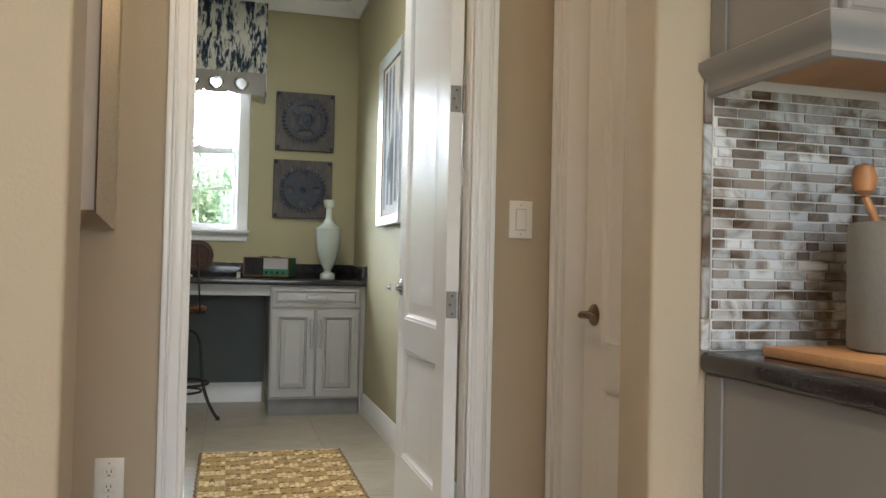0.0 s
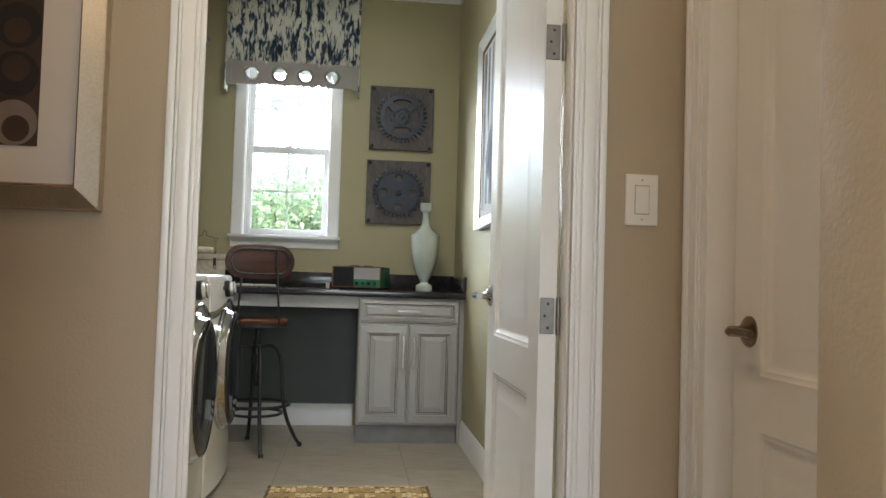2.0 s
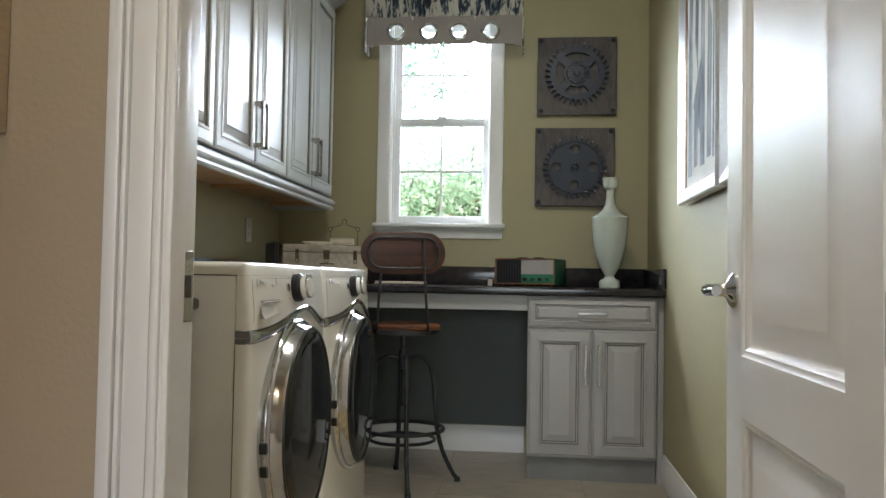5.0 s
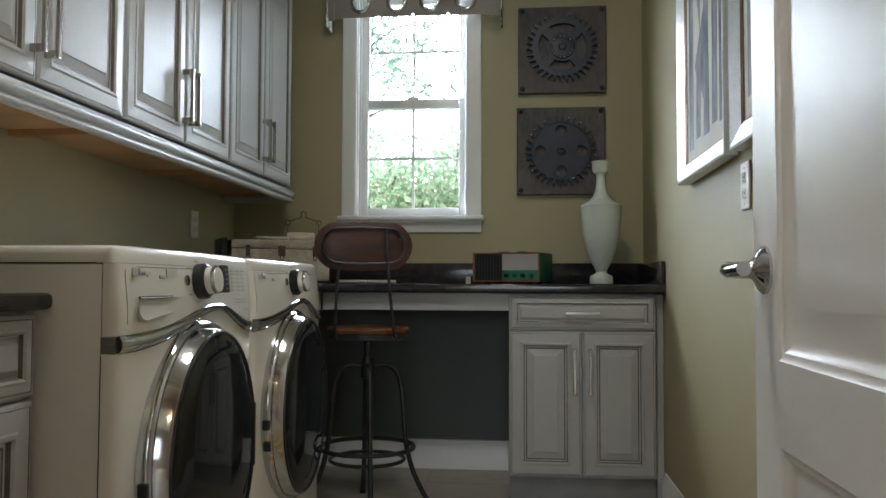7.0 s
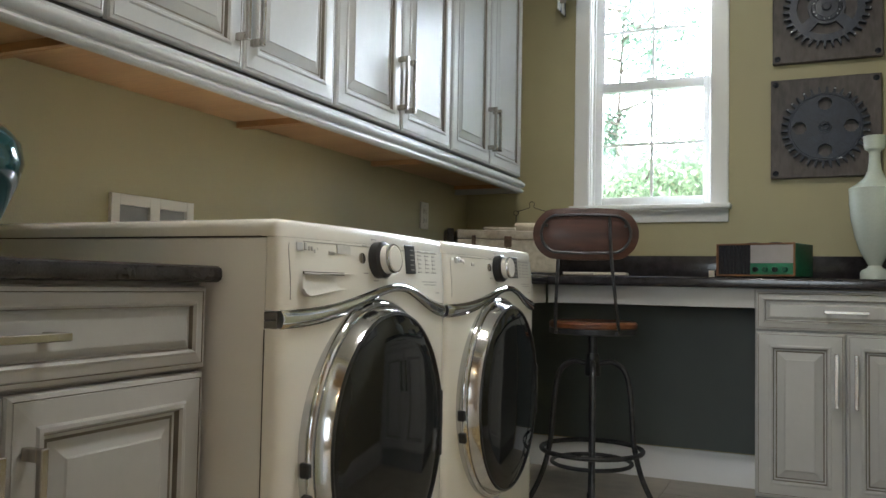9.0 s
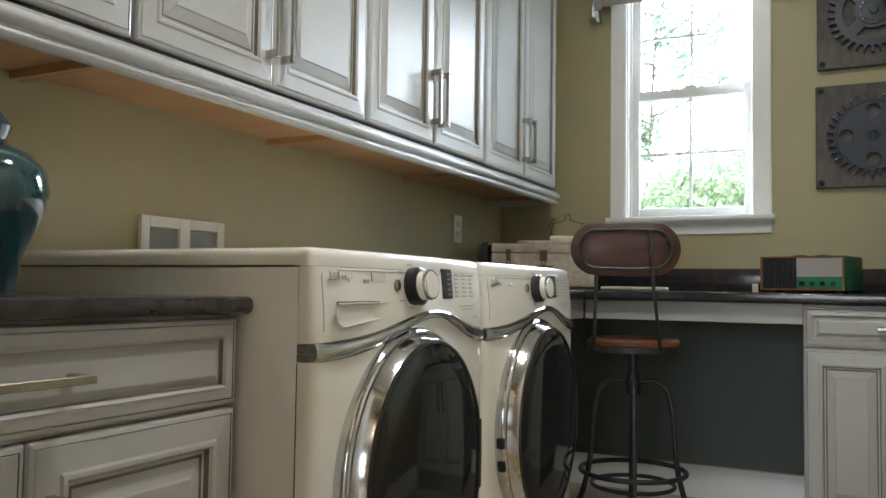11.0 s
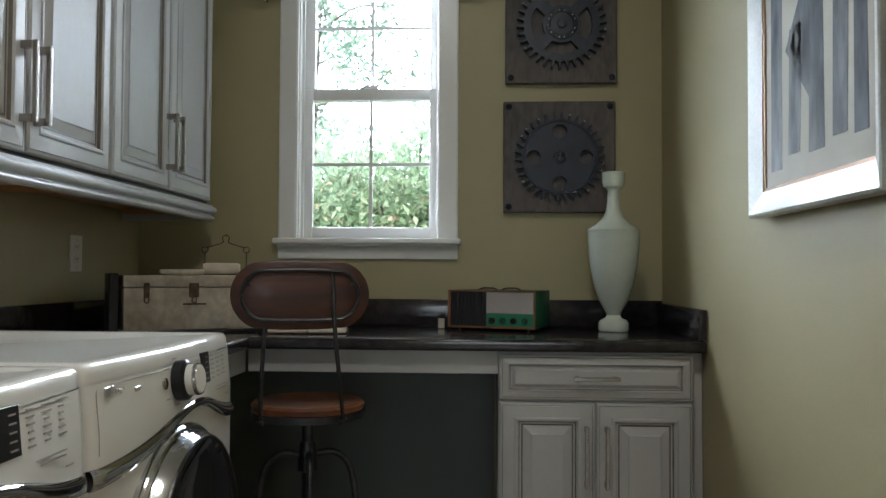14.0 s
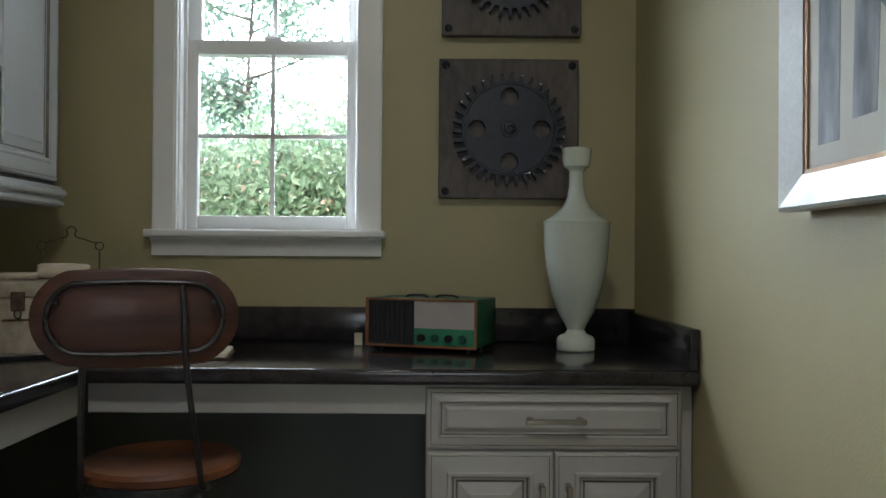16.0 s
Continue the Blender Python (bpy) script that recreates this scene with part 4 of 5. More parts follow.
    part("cone_ring", lathe([(R - 0.011, 0.0245), (R - 0.013, 0.030), (R - 0.019, 0.046), (R - 0.022, 0.051), (R - 0.025, 0.051)], 72, False), satin_chrome, door, "satin chrome sloping ring", True)
    part("door_glass", lathe([(R - 0.023, 0.049), (R - 0.029, 0.054), (R - 0.080, 0.061), (0.12, 0.065), (0.06, 0.067), (0.0, 0.0675)], 72, False), dark_glass, door, "", True)
    part("glass_rim", lathe([(R - 0.023, 0.051), (R - 0.024, 0.0545), (R - 0.028, 0.0555), (R - 0.030, 0.053)], 72, False), black_plastic, door, "", True)
    for t in (184, 196):
        part("hinge_tab", box(-0.007, 0.007, -0.014, 0.014, 0.002, 0.022, 0.003), black_plastic, door, "", False, pose((R + 0.001) * math.cos(radians(t)), (R + 0.001) * math.sin(radians(t)), 0.0, 0, 0, t))
    part("door_grip", box(-0.006, 0.006, -0.075, 0.075, 0.045, 0.064, 0.004, 2), black_plastic, door, "black grip recess", False, pose(R - 0.036, 0, -0.006))
    return a


machine(pose(-1.316, -2.345, 0, 0, 0, 90), "white front-loading washing machine with chrome porthole ring", True)
machine(pose(-1.316, -1.645, 0, 0, 0, 90), "white front-loading tumble dryer with chrome porthole ring", False)

# ---- wall fittings over the machines ----
wb = thing("washer_outlet_box", pose(-2.0745, -2.190, 0.985, 0, 0, 90), "white recessed washer supply box with two bays on the wall", "outlet box")
bm = bmesh.new()
for x0, x1, z0, z1 in ((-0.15, -0.122, -0.075, 0.1), (-0.018, 0.018, -0.075, 0.1), (0.122, 0.15, -0.075, 0.1), (-0.122, -0.018, 0.072, 0.1), (0.018, 0.122, 0.072, 0.1), (-0.122, -0.018, -0.075, -0.05), (0.018, 0.122, -0.075, -0.05)):
    add_box(bm, x0, x1, -0.012, 0, z0, z1, 0.001)
part("frame", bm, plate_white, wb)
# bays are flat sheets; the shade inside them is put into the grey
for s in (-1, 1):
    part("bay", box(s * 0.07 - 0.052, s * 0.07 + 0.052, -0.002, 0.0, -0.05, 0.072), box_grey, wb)
    part("valve", tube([(s * 0.07 - 0.02, -0.008, -0.045), (s * 0.07 - 0.02, -0.008, 0.012)], 0.006), plate_white, wb, "", True)


def wall_plate(m, label, kind):
    p = thing("light_switch" if kind == "switch" else "wall_outlet", m, label, "switch" if kind == "switch" else "outlet")
    part("plate", box(-0.04, 0.04, -0.007, 0, -0.0615, 0.0615, 0.003, 3), plate_white, p, "", True)
    if kind == "switch":
        part("rocker", box(-0.0165, 0.0165, -0.011, -0.006, -0.033, 0.033, 0.002, 2), plate_white, p)
        part("shadow_gap", box(-0.018, 0.018, -0.0075, -0.006, -0.035, 0.035), print_grey, p)
    else:
        for s in (-1, 1):
            o = part("socket", box(-0.0165, 0.0165, -0.0085, -0.006, s * 0.021 - 0.014, s * 0.021 + 0.014, 0.003, 2), plate_white, p)
            for dx in (-0.006, 0.006):
                part("slot", box(dx - 0.001, dx + 0.001, -0.0092, -0.008, s * 0.021 - 0.002, s * 0.021 + 0.007), slot_dark, o)
            part("slot", box(-0.0025, 0.0025, -0.0092, -0.008, s * 0.021 - 0.010, s * 0.021 - 0.006), slot_dark, o)
    for s in (-1, 1):
        part("screw", lathe([(0.0025, 0), (0.0025, 0.001)], 8), print_grey, p, "", False, pose(0, -0.007, s * 0.047, 90))
    return p


wall_plate(pose(-2.0755, -0.512, 1.180, 0, 0, 90), "white outlet plate on the olive wall under the cabinets", "outlet")
wall_plate(pose(-0.0005, -1.895, 1.168, 0, 0, -90), "white outlet plate on the olive wall below the framed art", "outlet")
wall_plate(pose(-0.006, -3.6505, 1.181), "white rocker light switch on the beige wall", "switch")
wall_plate(pose(-1.237, -3.6505, 0.393), "white duplex outlet low on the beige wall", "outlet")


# ---- gear wall panels ----
def gear_disc(r_root, r_tip, teeth, t, holes, n_per=6):
    """A toothed disc with round or sector openings: radial grid with gaps."""
    bm = bmesh.new()
    N = teeth * n_per
    def tip(i):
        k = i % n_per
        return r_tip if k in (1, 2) else r_root
    rim = [(tip(i) * math.cos(2 * math.pi * i / N), tip(i) * math.sin(2 * math.pi * i / N)) for i in range(N)]
    rad = [0.014 + (r_root * 0.97 - 0.014) * j / 26 for j in range(27)]
    keep = lambda x, y: not any(h(x, y) for h in holes)
    grid = {}
    def vert(j, i, z):
        key = (j, i % N, z)
        if key not in grid:
            if j < 27:
                a = 2 * math.pi * (i % N) / N
                grid[key] = bm.verts.new((rad[j] * math.cos(a), rad[j] * math.sin(a), z))
            else:
                grid[key] = bm.verts.new((*rim[i % N], z))
        return grid[key]
    for j in range(27):
        for i in range(N):
            a, rr = 2 * math.pi * (i + 0.5) / N, (rad[j] + (rad[j + 1] if j < 26 else r_root)) / 2
            if j == 26 or keep(rr * math.cos(a), rr * math.sin(a)):
                bm.faces.new([vert(j, i, t), vert(j + 1, i, t), vert(j + 1, i + 1, t), vert(j, i + 1, t)])
    edge = [e for e in bm.edges if len(e.link_faces) == 1]
    g = bmesh.ops.extrude_edge_only(bm, edges=edge)
    for v in [v for v in g["geom"] if isinstance(v, bmesh.types.BMVert)]:
        v.co.z = 0.0
    return bm


def gear_panel(x, z, which, label):
    p = thing("gear_wall_panel", pose(x, -0.003, z), label, "wall art", "gear panels")
    h = 0.2165
    part("board", box(-h, h, -0.033, 0, -h, h, 0.004, 2), gear_board, p, "weathered dark board")
    for sx in (-1, 1):
        for sz in (-1, 1):
            part("bolt", lathe([(0.0125, 0), (0.0125, 0.003), (0.007, 0.007), (0, 0.008)], 12, False), gear_metal, p, "", True, pose(sx * (h - 0.021), -0.032, sz * (h - 0.021), 90))
    circ = lambda cx, cy, r: (lambda x, y: (x - cx) ** 2 + (y - cy) ** 2 < r * r)
    if which == "lower":
        holes = [circ(0.1 * math.cos(a), 0.1 * math.sin(a), 0.027) for a in (0, math.pi / 2, math.pi, 1.5 * math.pi)]
        g = part("gear", gear_disc(0.147, 0.174, 34, 0.026, holes), gear_metal, p, "gunmetal gear with four round holes", False, pose(0, -0.033, -0.005, 90, 0, 0))
        part("rim_groove", lathe([(0.136, 0.026), (0.138, 0.0285), (0.143, 0.0285), (0.145, 0.026)], 72, False), gear_metal, g, "", True)
        part("hub", lathe([(0.026, 0.026), (0.025, 0.029), (0.018, 0.0295), (0.016, 0.034), (0.010, 0.035), (0.008, 0.029), (0, 0.029)], 40, False), gear_metal, g, "", True)
        part("scrape", box(0.015, 0.058, -0.1395, -0.1345, 0.0262, 0.0268), gear_worn, g, "bright worn streak", False, pose(0, 0, 0, 0, 0, 3))
    else:
        def sector(k):
            def f(x, y):
                r, a = math.hypot(x, y), (math.atan2(y, x) - k * math.pi / 2 - math.pi / 2 + math.pi) % (2 * math.pi) - math.pi
                return 0.072 < r < 0.117 and abs(a) * r < r * math.pi / 4 - 0.022
            return f
        g = part("gear", gear_disc(0.147, 0.174, 34, 0.026, [sector(k) for k in range(4)]), gear_metal, p, "gunmetal gear with four spokes", False, pose(0, -0.033, 0.008, 90))
        part("hub", lathe([(0.062, 0.026), (0.060, 0.030), (0.046, 0.031), (0.044, 0.028), (0.018, 0.029), (0.016, 0.037), (0.009, 0.038), (0, 0.038)], 40, False), gear_metal, g, "", True)
        for i in range(18):
            a = 2 * math.pi * i / 18
            part("rivet", lathe([(0.0035, 0), (0.0025, 0.003), (0, 0.0035)], 8, False), gear_worn if i % 3 else gear_metal, g, "", True, pose(0.053 * math.cos(a), 0.053 * math.sin(a), 0.030))
    # raised pin at the tip of each tooth, worn bright in places
    for i in range(34):
        a = 2 * math.pi * (i + 0.25) / 34
        part("tooth_tip", box(-0.003, 0.003, -0.004, 0.004, 0.022, 0.0270, 0.001), gear_worn if (i * 7) % 34 in (1, 4, 9, 15, 20, 23, 27, 30, 33) else gear_metal, g, "", False, pose(0.168 * math.cos(a), 0.168 * math.sin(a), 0, 0, 0, math.degrees(a)))


gear_panel(-0.394, 2.079, "upper", "square weathered panel with a spoked dark metal gear")
gear_panel(-0.401, 1.574, "lower", "square weathered panel with a four-hole dark metal gear")


# ---- framed pictures ----
def picture_frame(name, m, w, h, fw, prof_d, metal, label, lip=None, outward=False):
    """Front to -y; lower left outer corner at the origin."""
    p = thing(name, m, label, "framed art")
    for nm, pts in (("frame_side", [(0, 0), (0, h)]), ("frame_side", [(w, h), (w, 0)]), ("frame_bottom", [(w, 0), (0, 0)]), ("frame_top", [(0, h), (w, h)])):
        bm = bmesh.new()
        (x0, z0), (x1, z1) = pts
        inn = lambda x, z, o: (x + (o if x == 0 else -o), z + (o if z == 0 else -o))
        rows = []
        if outward:
            prof = ((0, 0), (0, prof_d * 0.72), (0.002, prof_d * 0.76), (fw - 0.009, prof_d * 1.25), (fw - 0.006, prof_d * 1.2), (fw, prof_d * 0.5), (fw, 0.0))
        else:
            prof = ((0, 0), (0, prof_d), (0.006, prof_d + 0.002), (fw - 0.008, prof_d * 0.55), (fw - 0.008, prof_d * 0.5), (fw, prof_d * 0.45), (fw, 0.0))
        for o, d in prof:
            rows.append([bm.verts.new((inn(x0, z0, o)[0], -d, inn(x0, z0, o)[1])), bm.verts.new((inn(x1, z1, o)[0], -d, inn(x1, z1, o)[1]))])
        for i, (a, b) in enumerate(zip(rows, rows[1:])):
            f = bm.faces.new((a[0], a[1], b[1], b[0]))
            f.material_index = 1 if i >= 3 else 0
        part(nm, bm, [metal, lip or metal], p)
    return p


def striped_art(m, label, mirror=False):
    p = picture_frame("framed_art", m, 0.72, 1.02, 0.066, 0.036, silver_frame, label, bronze_lip)
    part("art_sheet", box(0.066, 0.654, -0.012, -0.008, 0.066, 0.954), art_paper, p, "greyish art paper")
    bars = [((0.10, 0.10), (0.172, 0.10), (0.185, 0.93), (0.108, 0.93)), ((0.214, 0.125), (0.285, 0.125), (0.30, 0.40), (0.225, 0.40)),
            ((0.20, 0.36), (0.345, 0.225), (0.35, 0.52), (0.29, 0.46)), ((0.235, 0.93), (0.295, 0.93), (0.29, 0.46), (0.235, 0.60)),
            ((0.335, 0.115), (0.42, 0.115), (0.41, 0.93), (0.36, 0.93)), ((0.46, 0.13), (0.53, 0.13), (0.545, 0.60), (0.475, 0.72)), ((0.56, 0.12), (0.62, 0.12), (0.61, 0.92), (0.565, 0.92))]
    for b in bars:
        bm = bmesh.new()
        q = [((0.72 - x) if mirror else x, z) for x, z in b]
        lo, hi = [bm.verts.new((x, -0.0121, z)) for x, z in q], [bm.verts.new((x, -0.0128, z)) for x, z in q]
        bm.faces.new(hi)
        for i in range(4):
            bm.faces.new((lo[i], lo[(i + 1) % 4], hi[(i + 1) % 4], hi[i]))
        part("ink_stroke", bm, ink, p)
    part("backing", box(0.03, 0.69, -0.006, 0.0, 0.03, 0.99), slot_dark, p)


striped_art(pose(-0.010, -1.180, 1.257, 0, 0, -90) @ Matrix.Diagonal((0.925, 1, 1, 1)), "silver-framed grey brush-stroke art on the olive wall")
striped_art(pose(-0.010, -1.905, 1.257, 0, 0, -90) @ Matrix.Diagonal((0.925, 1, 1, 1)), "second silver-framed grey brush-stroke art beside the door", True)


def circle_art():
    fw = 0.055
    W, H = 0.86, 0.97
    p = picture_frame("framed_art", pose(-1.241 - W, -3.652, 1.106), W, H, fw, 0.042, gold_frame, "champagne-framed print of cream and black rings on brown", bronze_lip, True)
    part("mat_board", box(fw, W - fw, -0.014, -0.008, fw, H - fw), mat_board, p, "off-white mat")
    ax0, ax1, az0, az1 = 0.14, W - 0.14, 0.136, H - 0.14
    part("print_sheet", box(ax0, ax1, -0.0155, -0.014, az0, az1), art_brown, p, "dark brown print")
    rnd = random.Random(3)
    cols, rows = 5, 6
    tone = {(0, 0): art_taupe, (0, 1): art_black, (0, 2): art_black, (0, 3): art_cream, (1, 0): art_black, (1, 1): art_black, (1, 2): art_cream, (1, 3): art_cream, (2, 1): art_cream, (2, 2): art_cream}
    off = {(0, 0): (0.006, -0.013), (0, 1): (0.0, 0.012), (0, 2): (0, -0.012), (0, 3): (0, 0.018), (1, 2): (0.003, 0.014), (1, 3): (0.006, -0.012), (1, 1): (0, -0.012), (1, 0): (0, 0.01)}
    for c in range(cols):
        for r in range(rows):
            m_ = tone.get((c, r), rnd.choice([art_cream, art_black, art_taupe]))
            cx, cz = ax1 - 0.052 - c * 0.112, az0 + 0.05 + r * 0.108
            part("ring", lathe([(0.0505, 0), (0.0505, 0.0008)], 36), m_, p, "", False, pose(cx, -0.0155, cz, 90))
            ox, oz = off.get((c, r), (0, rnd.choice([-0.013, 0.013])))
            part("ring_centre", lathe([(0.029, 0), (0.029, 0.0006)], 28), art_brown, p, "", False, pose(cx + ox, -0.0163, cz + oz, 90))


circle_art()


# ---- stool ----
def stool():
    s = thing("swivel_stool", pose(-1.216, -0.770, 0, 0, 0, 6) @ Matrix.Diagonal((1, 1, 0.983, 1)), "industrial swivel stool with reddish wood seat and dark iron legs", "stool")
    part("seat", lathe([(0, 0.722), (0.155, 0.722), (0.166, 0.727), (0.168, 0.742), (0.160, 0.751), (0.10, 0.748), (0, 0.744)], 48, False), seat_wood, s, "round reddish-brown wooden seat", True)
    part("seat_pan", lathe([(0, 0.700), (0.150, 0.700), (0.1665, 0.704), (0.1665, 0.724), (0.150, 0.7205)], 48, False), iron, s, "", True)
    part("screw_post", lathe([(0.014, 0.36), (0.014, 0.62), (0.017, 0.62), (0.017, 0.70)], 16), iron, s, "", True)
    part("hub", lathe([(0.020, 0.535), (0.030, 0.54), (0.030, 0.575), (0.026, 0.60), (0.022, 0.625)], 24), iron, s, "", True)
    for k in range(4):
        pts = smooth_path([(0.02, 0, 0.585), (0.075, 0, 0.592), (0.122, 0, 0.555), (0.142, 0, 0.47), (0.150, 0, 0.36), (0.160, 0, 0.26), (0.188, 0, 0.15), (0.235, 0, 0.05), (0.262, 0, 0.012)], 6)
        lg = part("leg", tube(pts, 0.0105, 10), iron, s, "", True, pose(0, 0, 0, 0, 0, 90 * k + 9))
        part("foot_cap", lathe([(0.014, 0), (0.014, 0.018), (0.011, 0.024)], 12), black_plastic, lg, "", True, pose(0.262, 0, 0))
    for r, z, w in ((0.190, 0.255, 0.0095), (0.150, 0.205, 0.008)):
        part("foot_ring", tube([(r * math.cos(2 * math.pi * i / 48), r * math.sin(2 * math.pi * i / 48), z) for i in range(48)], w, 8, True), iron, s, "", True)
    # backrest: a curved wooden oval with an iron loop and two uprights behind it
    def oval(hw, hh, n, y=0.0):
        out = []
        c = hw - hh
        for i in range(n):
            t = 2 * math.pi * i / n
            x, z = math.cos(t), math.sin(t)
            sx = c * (1 if x > 0 else -1) * min(1, abs(x) * 3)
            px = sx + hh * x
            out.append((px, y - 0.18 * px * px * -1 - 0.012, z * hh))
        return out
    zc, yb = 1.076, 0.0
    turn = pose(0, -0.215, 0, 0, 0, 10)
    bm = bmesh.new()
    n = 56
    fr, bk = oval(0.188, 0.096, n), oval(0.188, 0.096, n)
    A = [bm.verts.new((x, y + yb, z + zc)) for x, y, z in fr]
    B = [bm.verts.new((x, y + yb + 0.017, z + zc)) for x, y, z in bk]
    Ai = [bm.verts.new((x * 0.96, y * 1.0 + yb - 0.003, z * 0.94 + zc)) for x, y, z in fr]
    Bi = [bm.verts.new((x * 0.96, y + yb + 0.020, z * 0.94 + zc)) for x, y, z in bk]
    for i in range(n):
        j = (i + 1) % n
        bm.faces.new((A[i], A[j], B[j], B[i]))
        bm.faces.new((Ai[i], Ai[j], A[j], A[i]))
        bm.faces.new((B[i], B[j], Bi[j], Bi[i]))
    for i in range(n // 2):
        q = list(dict.fromkeys((i, i + 1, (n - i - 1) % n, (n - i) % n)))
        bm.faces.new([Ai[k] for k in q])
        bm.faces.new([Bi[k] for k in q[::-1]])
    part("backrest", bm, walnut, s, "oval dark reddish wooden backrest", True, turn)
    part("back_loop", tube([(x, y + yb - 0.010, z + zc) for x, y, z in oval(0.158, 0.070, 56)], 0.0055, 8, True), iron, s, "", True, turn)
    for sx in (-1, 1):
        pts = smooth_path([(sx * 0.118, -0.105, 0.712), (sx * 0.115, -0.165, 0.735), (sx * 0.105, -0.205, 0.86), (sx * 0.095, -0.232, 0.99), (sx * 0.088, -0.238, 1.140)], 6)
        part("back_upright", tube(pts, 0.0062, 8), iron, s, "", True)
        part("bolt", lathe([(0.007, 0), (0.006, 0.004), (0, 0.005)], 10, False), iron, s, "", True, pose(sx * 0.11, -0.172, 0.712, 90))
        for dz in (-0.045, 0.03):
            part("back_bolt", lathe([(0.006, 0), (0.005, 0.004), (0, 0.005)], 10, False), iron, s, "", True, turn @ pose(sx * 0.14, -0.022, zc + dz, 90))


stool()

# ---- on the counter ----
v = tagged(part("tall_vase", lathe([(0, 0.0), (0.050, 0.0), (0.0535, 0.004), (0.0535, 0.030), (0.048, 0.040), (0.030, 0.048), (0.024, 0.058), (0.030, 0.072), (0.052, 0.11), (0.072, 0.17),
                                    (0.086, 0.24), (0.092, 0.31), (0.093, 0.355), (0.095, 0.362), (0.092, 0.366), (0.068, 0.380), (0.040, 0.405), (0.026, 0.435), (0.021, 0.47), (0.0205, 0.505), (0.024, 0.512), (0.036, 0.520), (0.040, 0.535),
                                    (0.041, 0.562), (0.043, 0.570), (0.040, 0.572), (0.034, 0.560), (0.020, 0.515), (0, 0.512)], 56, False), ceramic, None, "", True),
           "tall pale grey-green ceramic amphora vase standing on the counter", "vase")
v.matrix_world = pose(-0.226, -0.245, 0.9145)


def radio():
    r = thing("vintage_radio", pose(-0.634, -0.205, 0.9145, 0, 0, -20), "vintage green radio with pale dial and four knobs on the counter", "radio")
    w, d, h = 0.164, 0.095, 0.145
    part("case", box(-w, w, -d + 0.006, d, 0.012, h, 0.004, 2), radio_green, r, "", True)
    bm = bmesh.new()
    for a in ((-w, w, 0.010, 0.017), (-w, w, h - 0.006, h + 0.001)):
        add_box(bm, a[0], a[1], -d - 0.004, -d + 0.006, a[2], a[3], 0.001)
    for a in ((-w, -w + 0.009), (w - 0.006, w)):
        add_box(bm, a[0], a[1], -d - 0.004, -d + 0.006, 0.017, h - 0.006, 0.001)
    part("front_frame", bm, radio_wood, r, "worn brown edge")
    part("grille", box(-w + 0.009, -0.018, -d + 0.001, -d + 0.006, 0.017, h - 0.006), radio_cloth, r, "dark grille cloth")
    for i in range(9):
        part("grille_bar", box(-w + 0.014 + i * 0.0145, -w + 0.0165 + i * 0.0145, -d - 0.001, -d + 0.002, 0.020, h - 0.009), black_plastic, r)
    part("dial", box(-0.017, w - 0.007, -d, -d + 0.006, 0.064, h - 0.007), radio_dial, r, "pale blank dial")
    part("knob_panel", box(-0.017, w - 0.007, -d - 0.001, -d + 0.006, 0.018, 0.0635), radio_face_green, r, "green knob panel")
    for i in range(4):
        part("knob", lathe([(0.011, 0), (0.011, 0.012), (0.009, 0.015), (0, 0.015)], 18, False), radio_green if i % 2 else black_plastic, r, "", True, pose(0.006 + i * 0.040, -d - 0.001, 0.038, 90))
    for sx in (-0.13, 0.13):
        for sy in (-0.06, 0.06):
            part("foot", lathe([(0.008, 0), (0.008, 0.013)], 10), black_plastic, r, "", True, pose(sx, sy, 0))
    for sx in (-0.045, 0.045):
        part("carry_handle", tube(smooth_path([(sx - 0.035, 0, h), (sx - 0.02, 0, h + 0.006), (sx + 0.02, 0, h + 0.006), (sx + 0.035, 0, h)], 4), 0.003, 8), iron, r, "", True)


radio()


def chest():
    c = thing("wooden_chest", pose(-1.708, -0.433, 0.9275, 0, 0, 29) @ Matrix.Diagonal((1, 1, 1.14, 1)), "distressed white wooden chest with rusty latches on the counter", "chest")
    w, d = 0.22, 0.10
    part("body", box(-w, w, -d, d, 0, 0.122, 0.004, 2), old_white, c, "", True)
    part("lid", box(-w - 0.002, w + 0.002, -d - 0.002, d + 0.002, 0.124, 0.158, 0.005, 2), old_white, c, "", True)
    for x in (-0.15, 0.0, 0.15):
        big = x == 0.0
        l = part("latch", box(x - (0.016 if big else 0.009), x + (0.016 if big else 0.009), -d - 0.006, -d, 0.094, 0.136, 0.002), rusty, c, "rusty latch")
        part("latch_loop", tube([(x + 0.008 * math.cos(t * 0.785), -d - 0.008, 0.088 + 0.010 * math.sin(t * 0.785)) for t in range(8)], 0.0022, 6, True), rusty, l, "", True)
    part("latch_bar", box(-0.035, 0.04, -d - 0.004, -d, 0.072, 0.077), rusty, c)


chest()
# slab added for the dark line under the chest, block for the dark box
tray = thing("black_chest_slab", pose(-1.708, -0.433, 0.9145, 0, 0, 29), "thin black slab added under the white chest, with an upright dark block", "tray")
part("chest_underlay", box(-0.232, 0.225, -0.104, 0.12, 0, 0.0125, 0.003, 2), black_plastic, tray)
part("dark_end_block", box(-0.262, -0.233, -0.07, 0.14, 0, 0.20, 0.004, 2), black_plastic, tray)
loaf = tagged(part("pumice_bar", box(-0.075, 0.075, -0.03, 0.03, 0, 0.02, 0.009, 4), old_white, None, "", True), "flat off-white bar lying on the chest lid", "soap bar")
loaf.matrix_world = pose(-1.735, -0.43, 1.1085, 0, 0, 22)


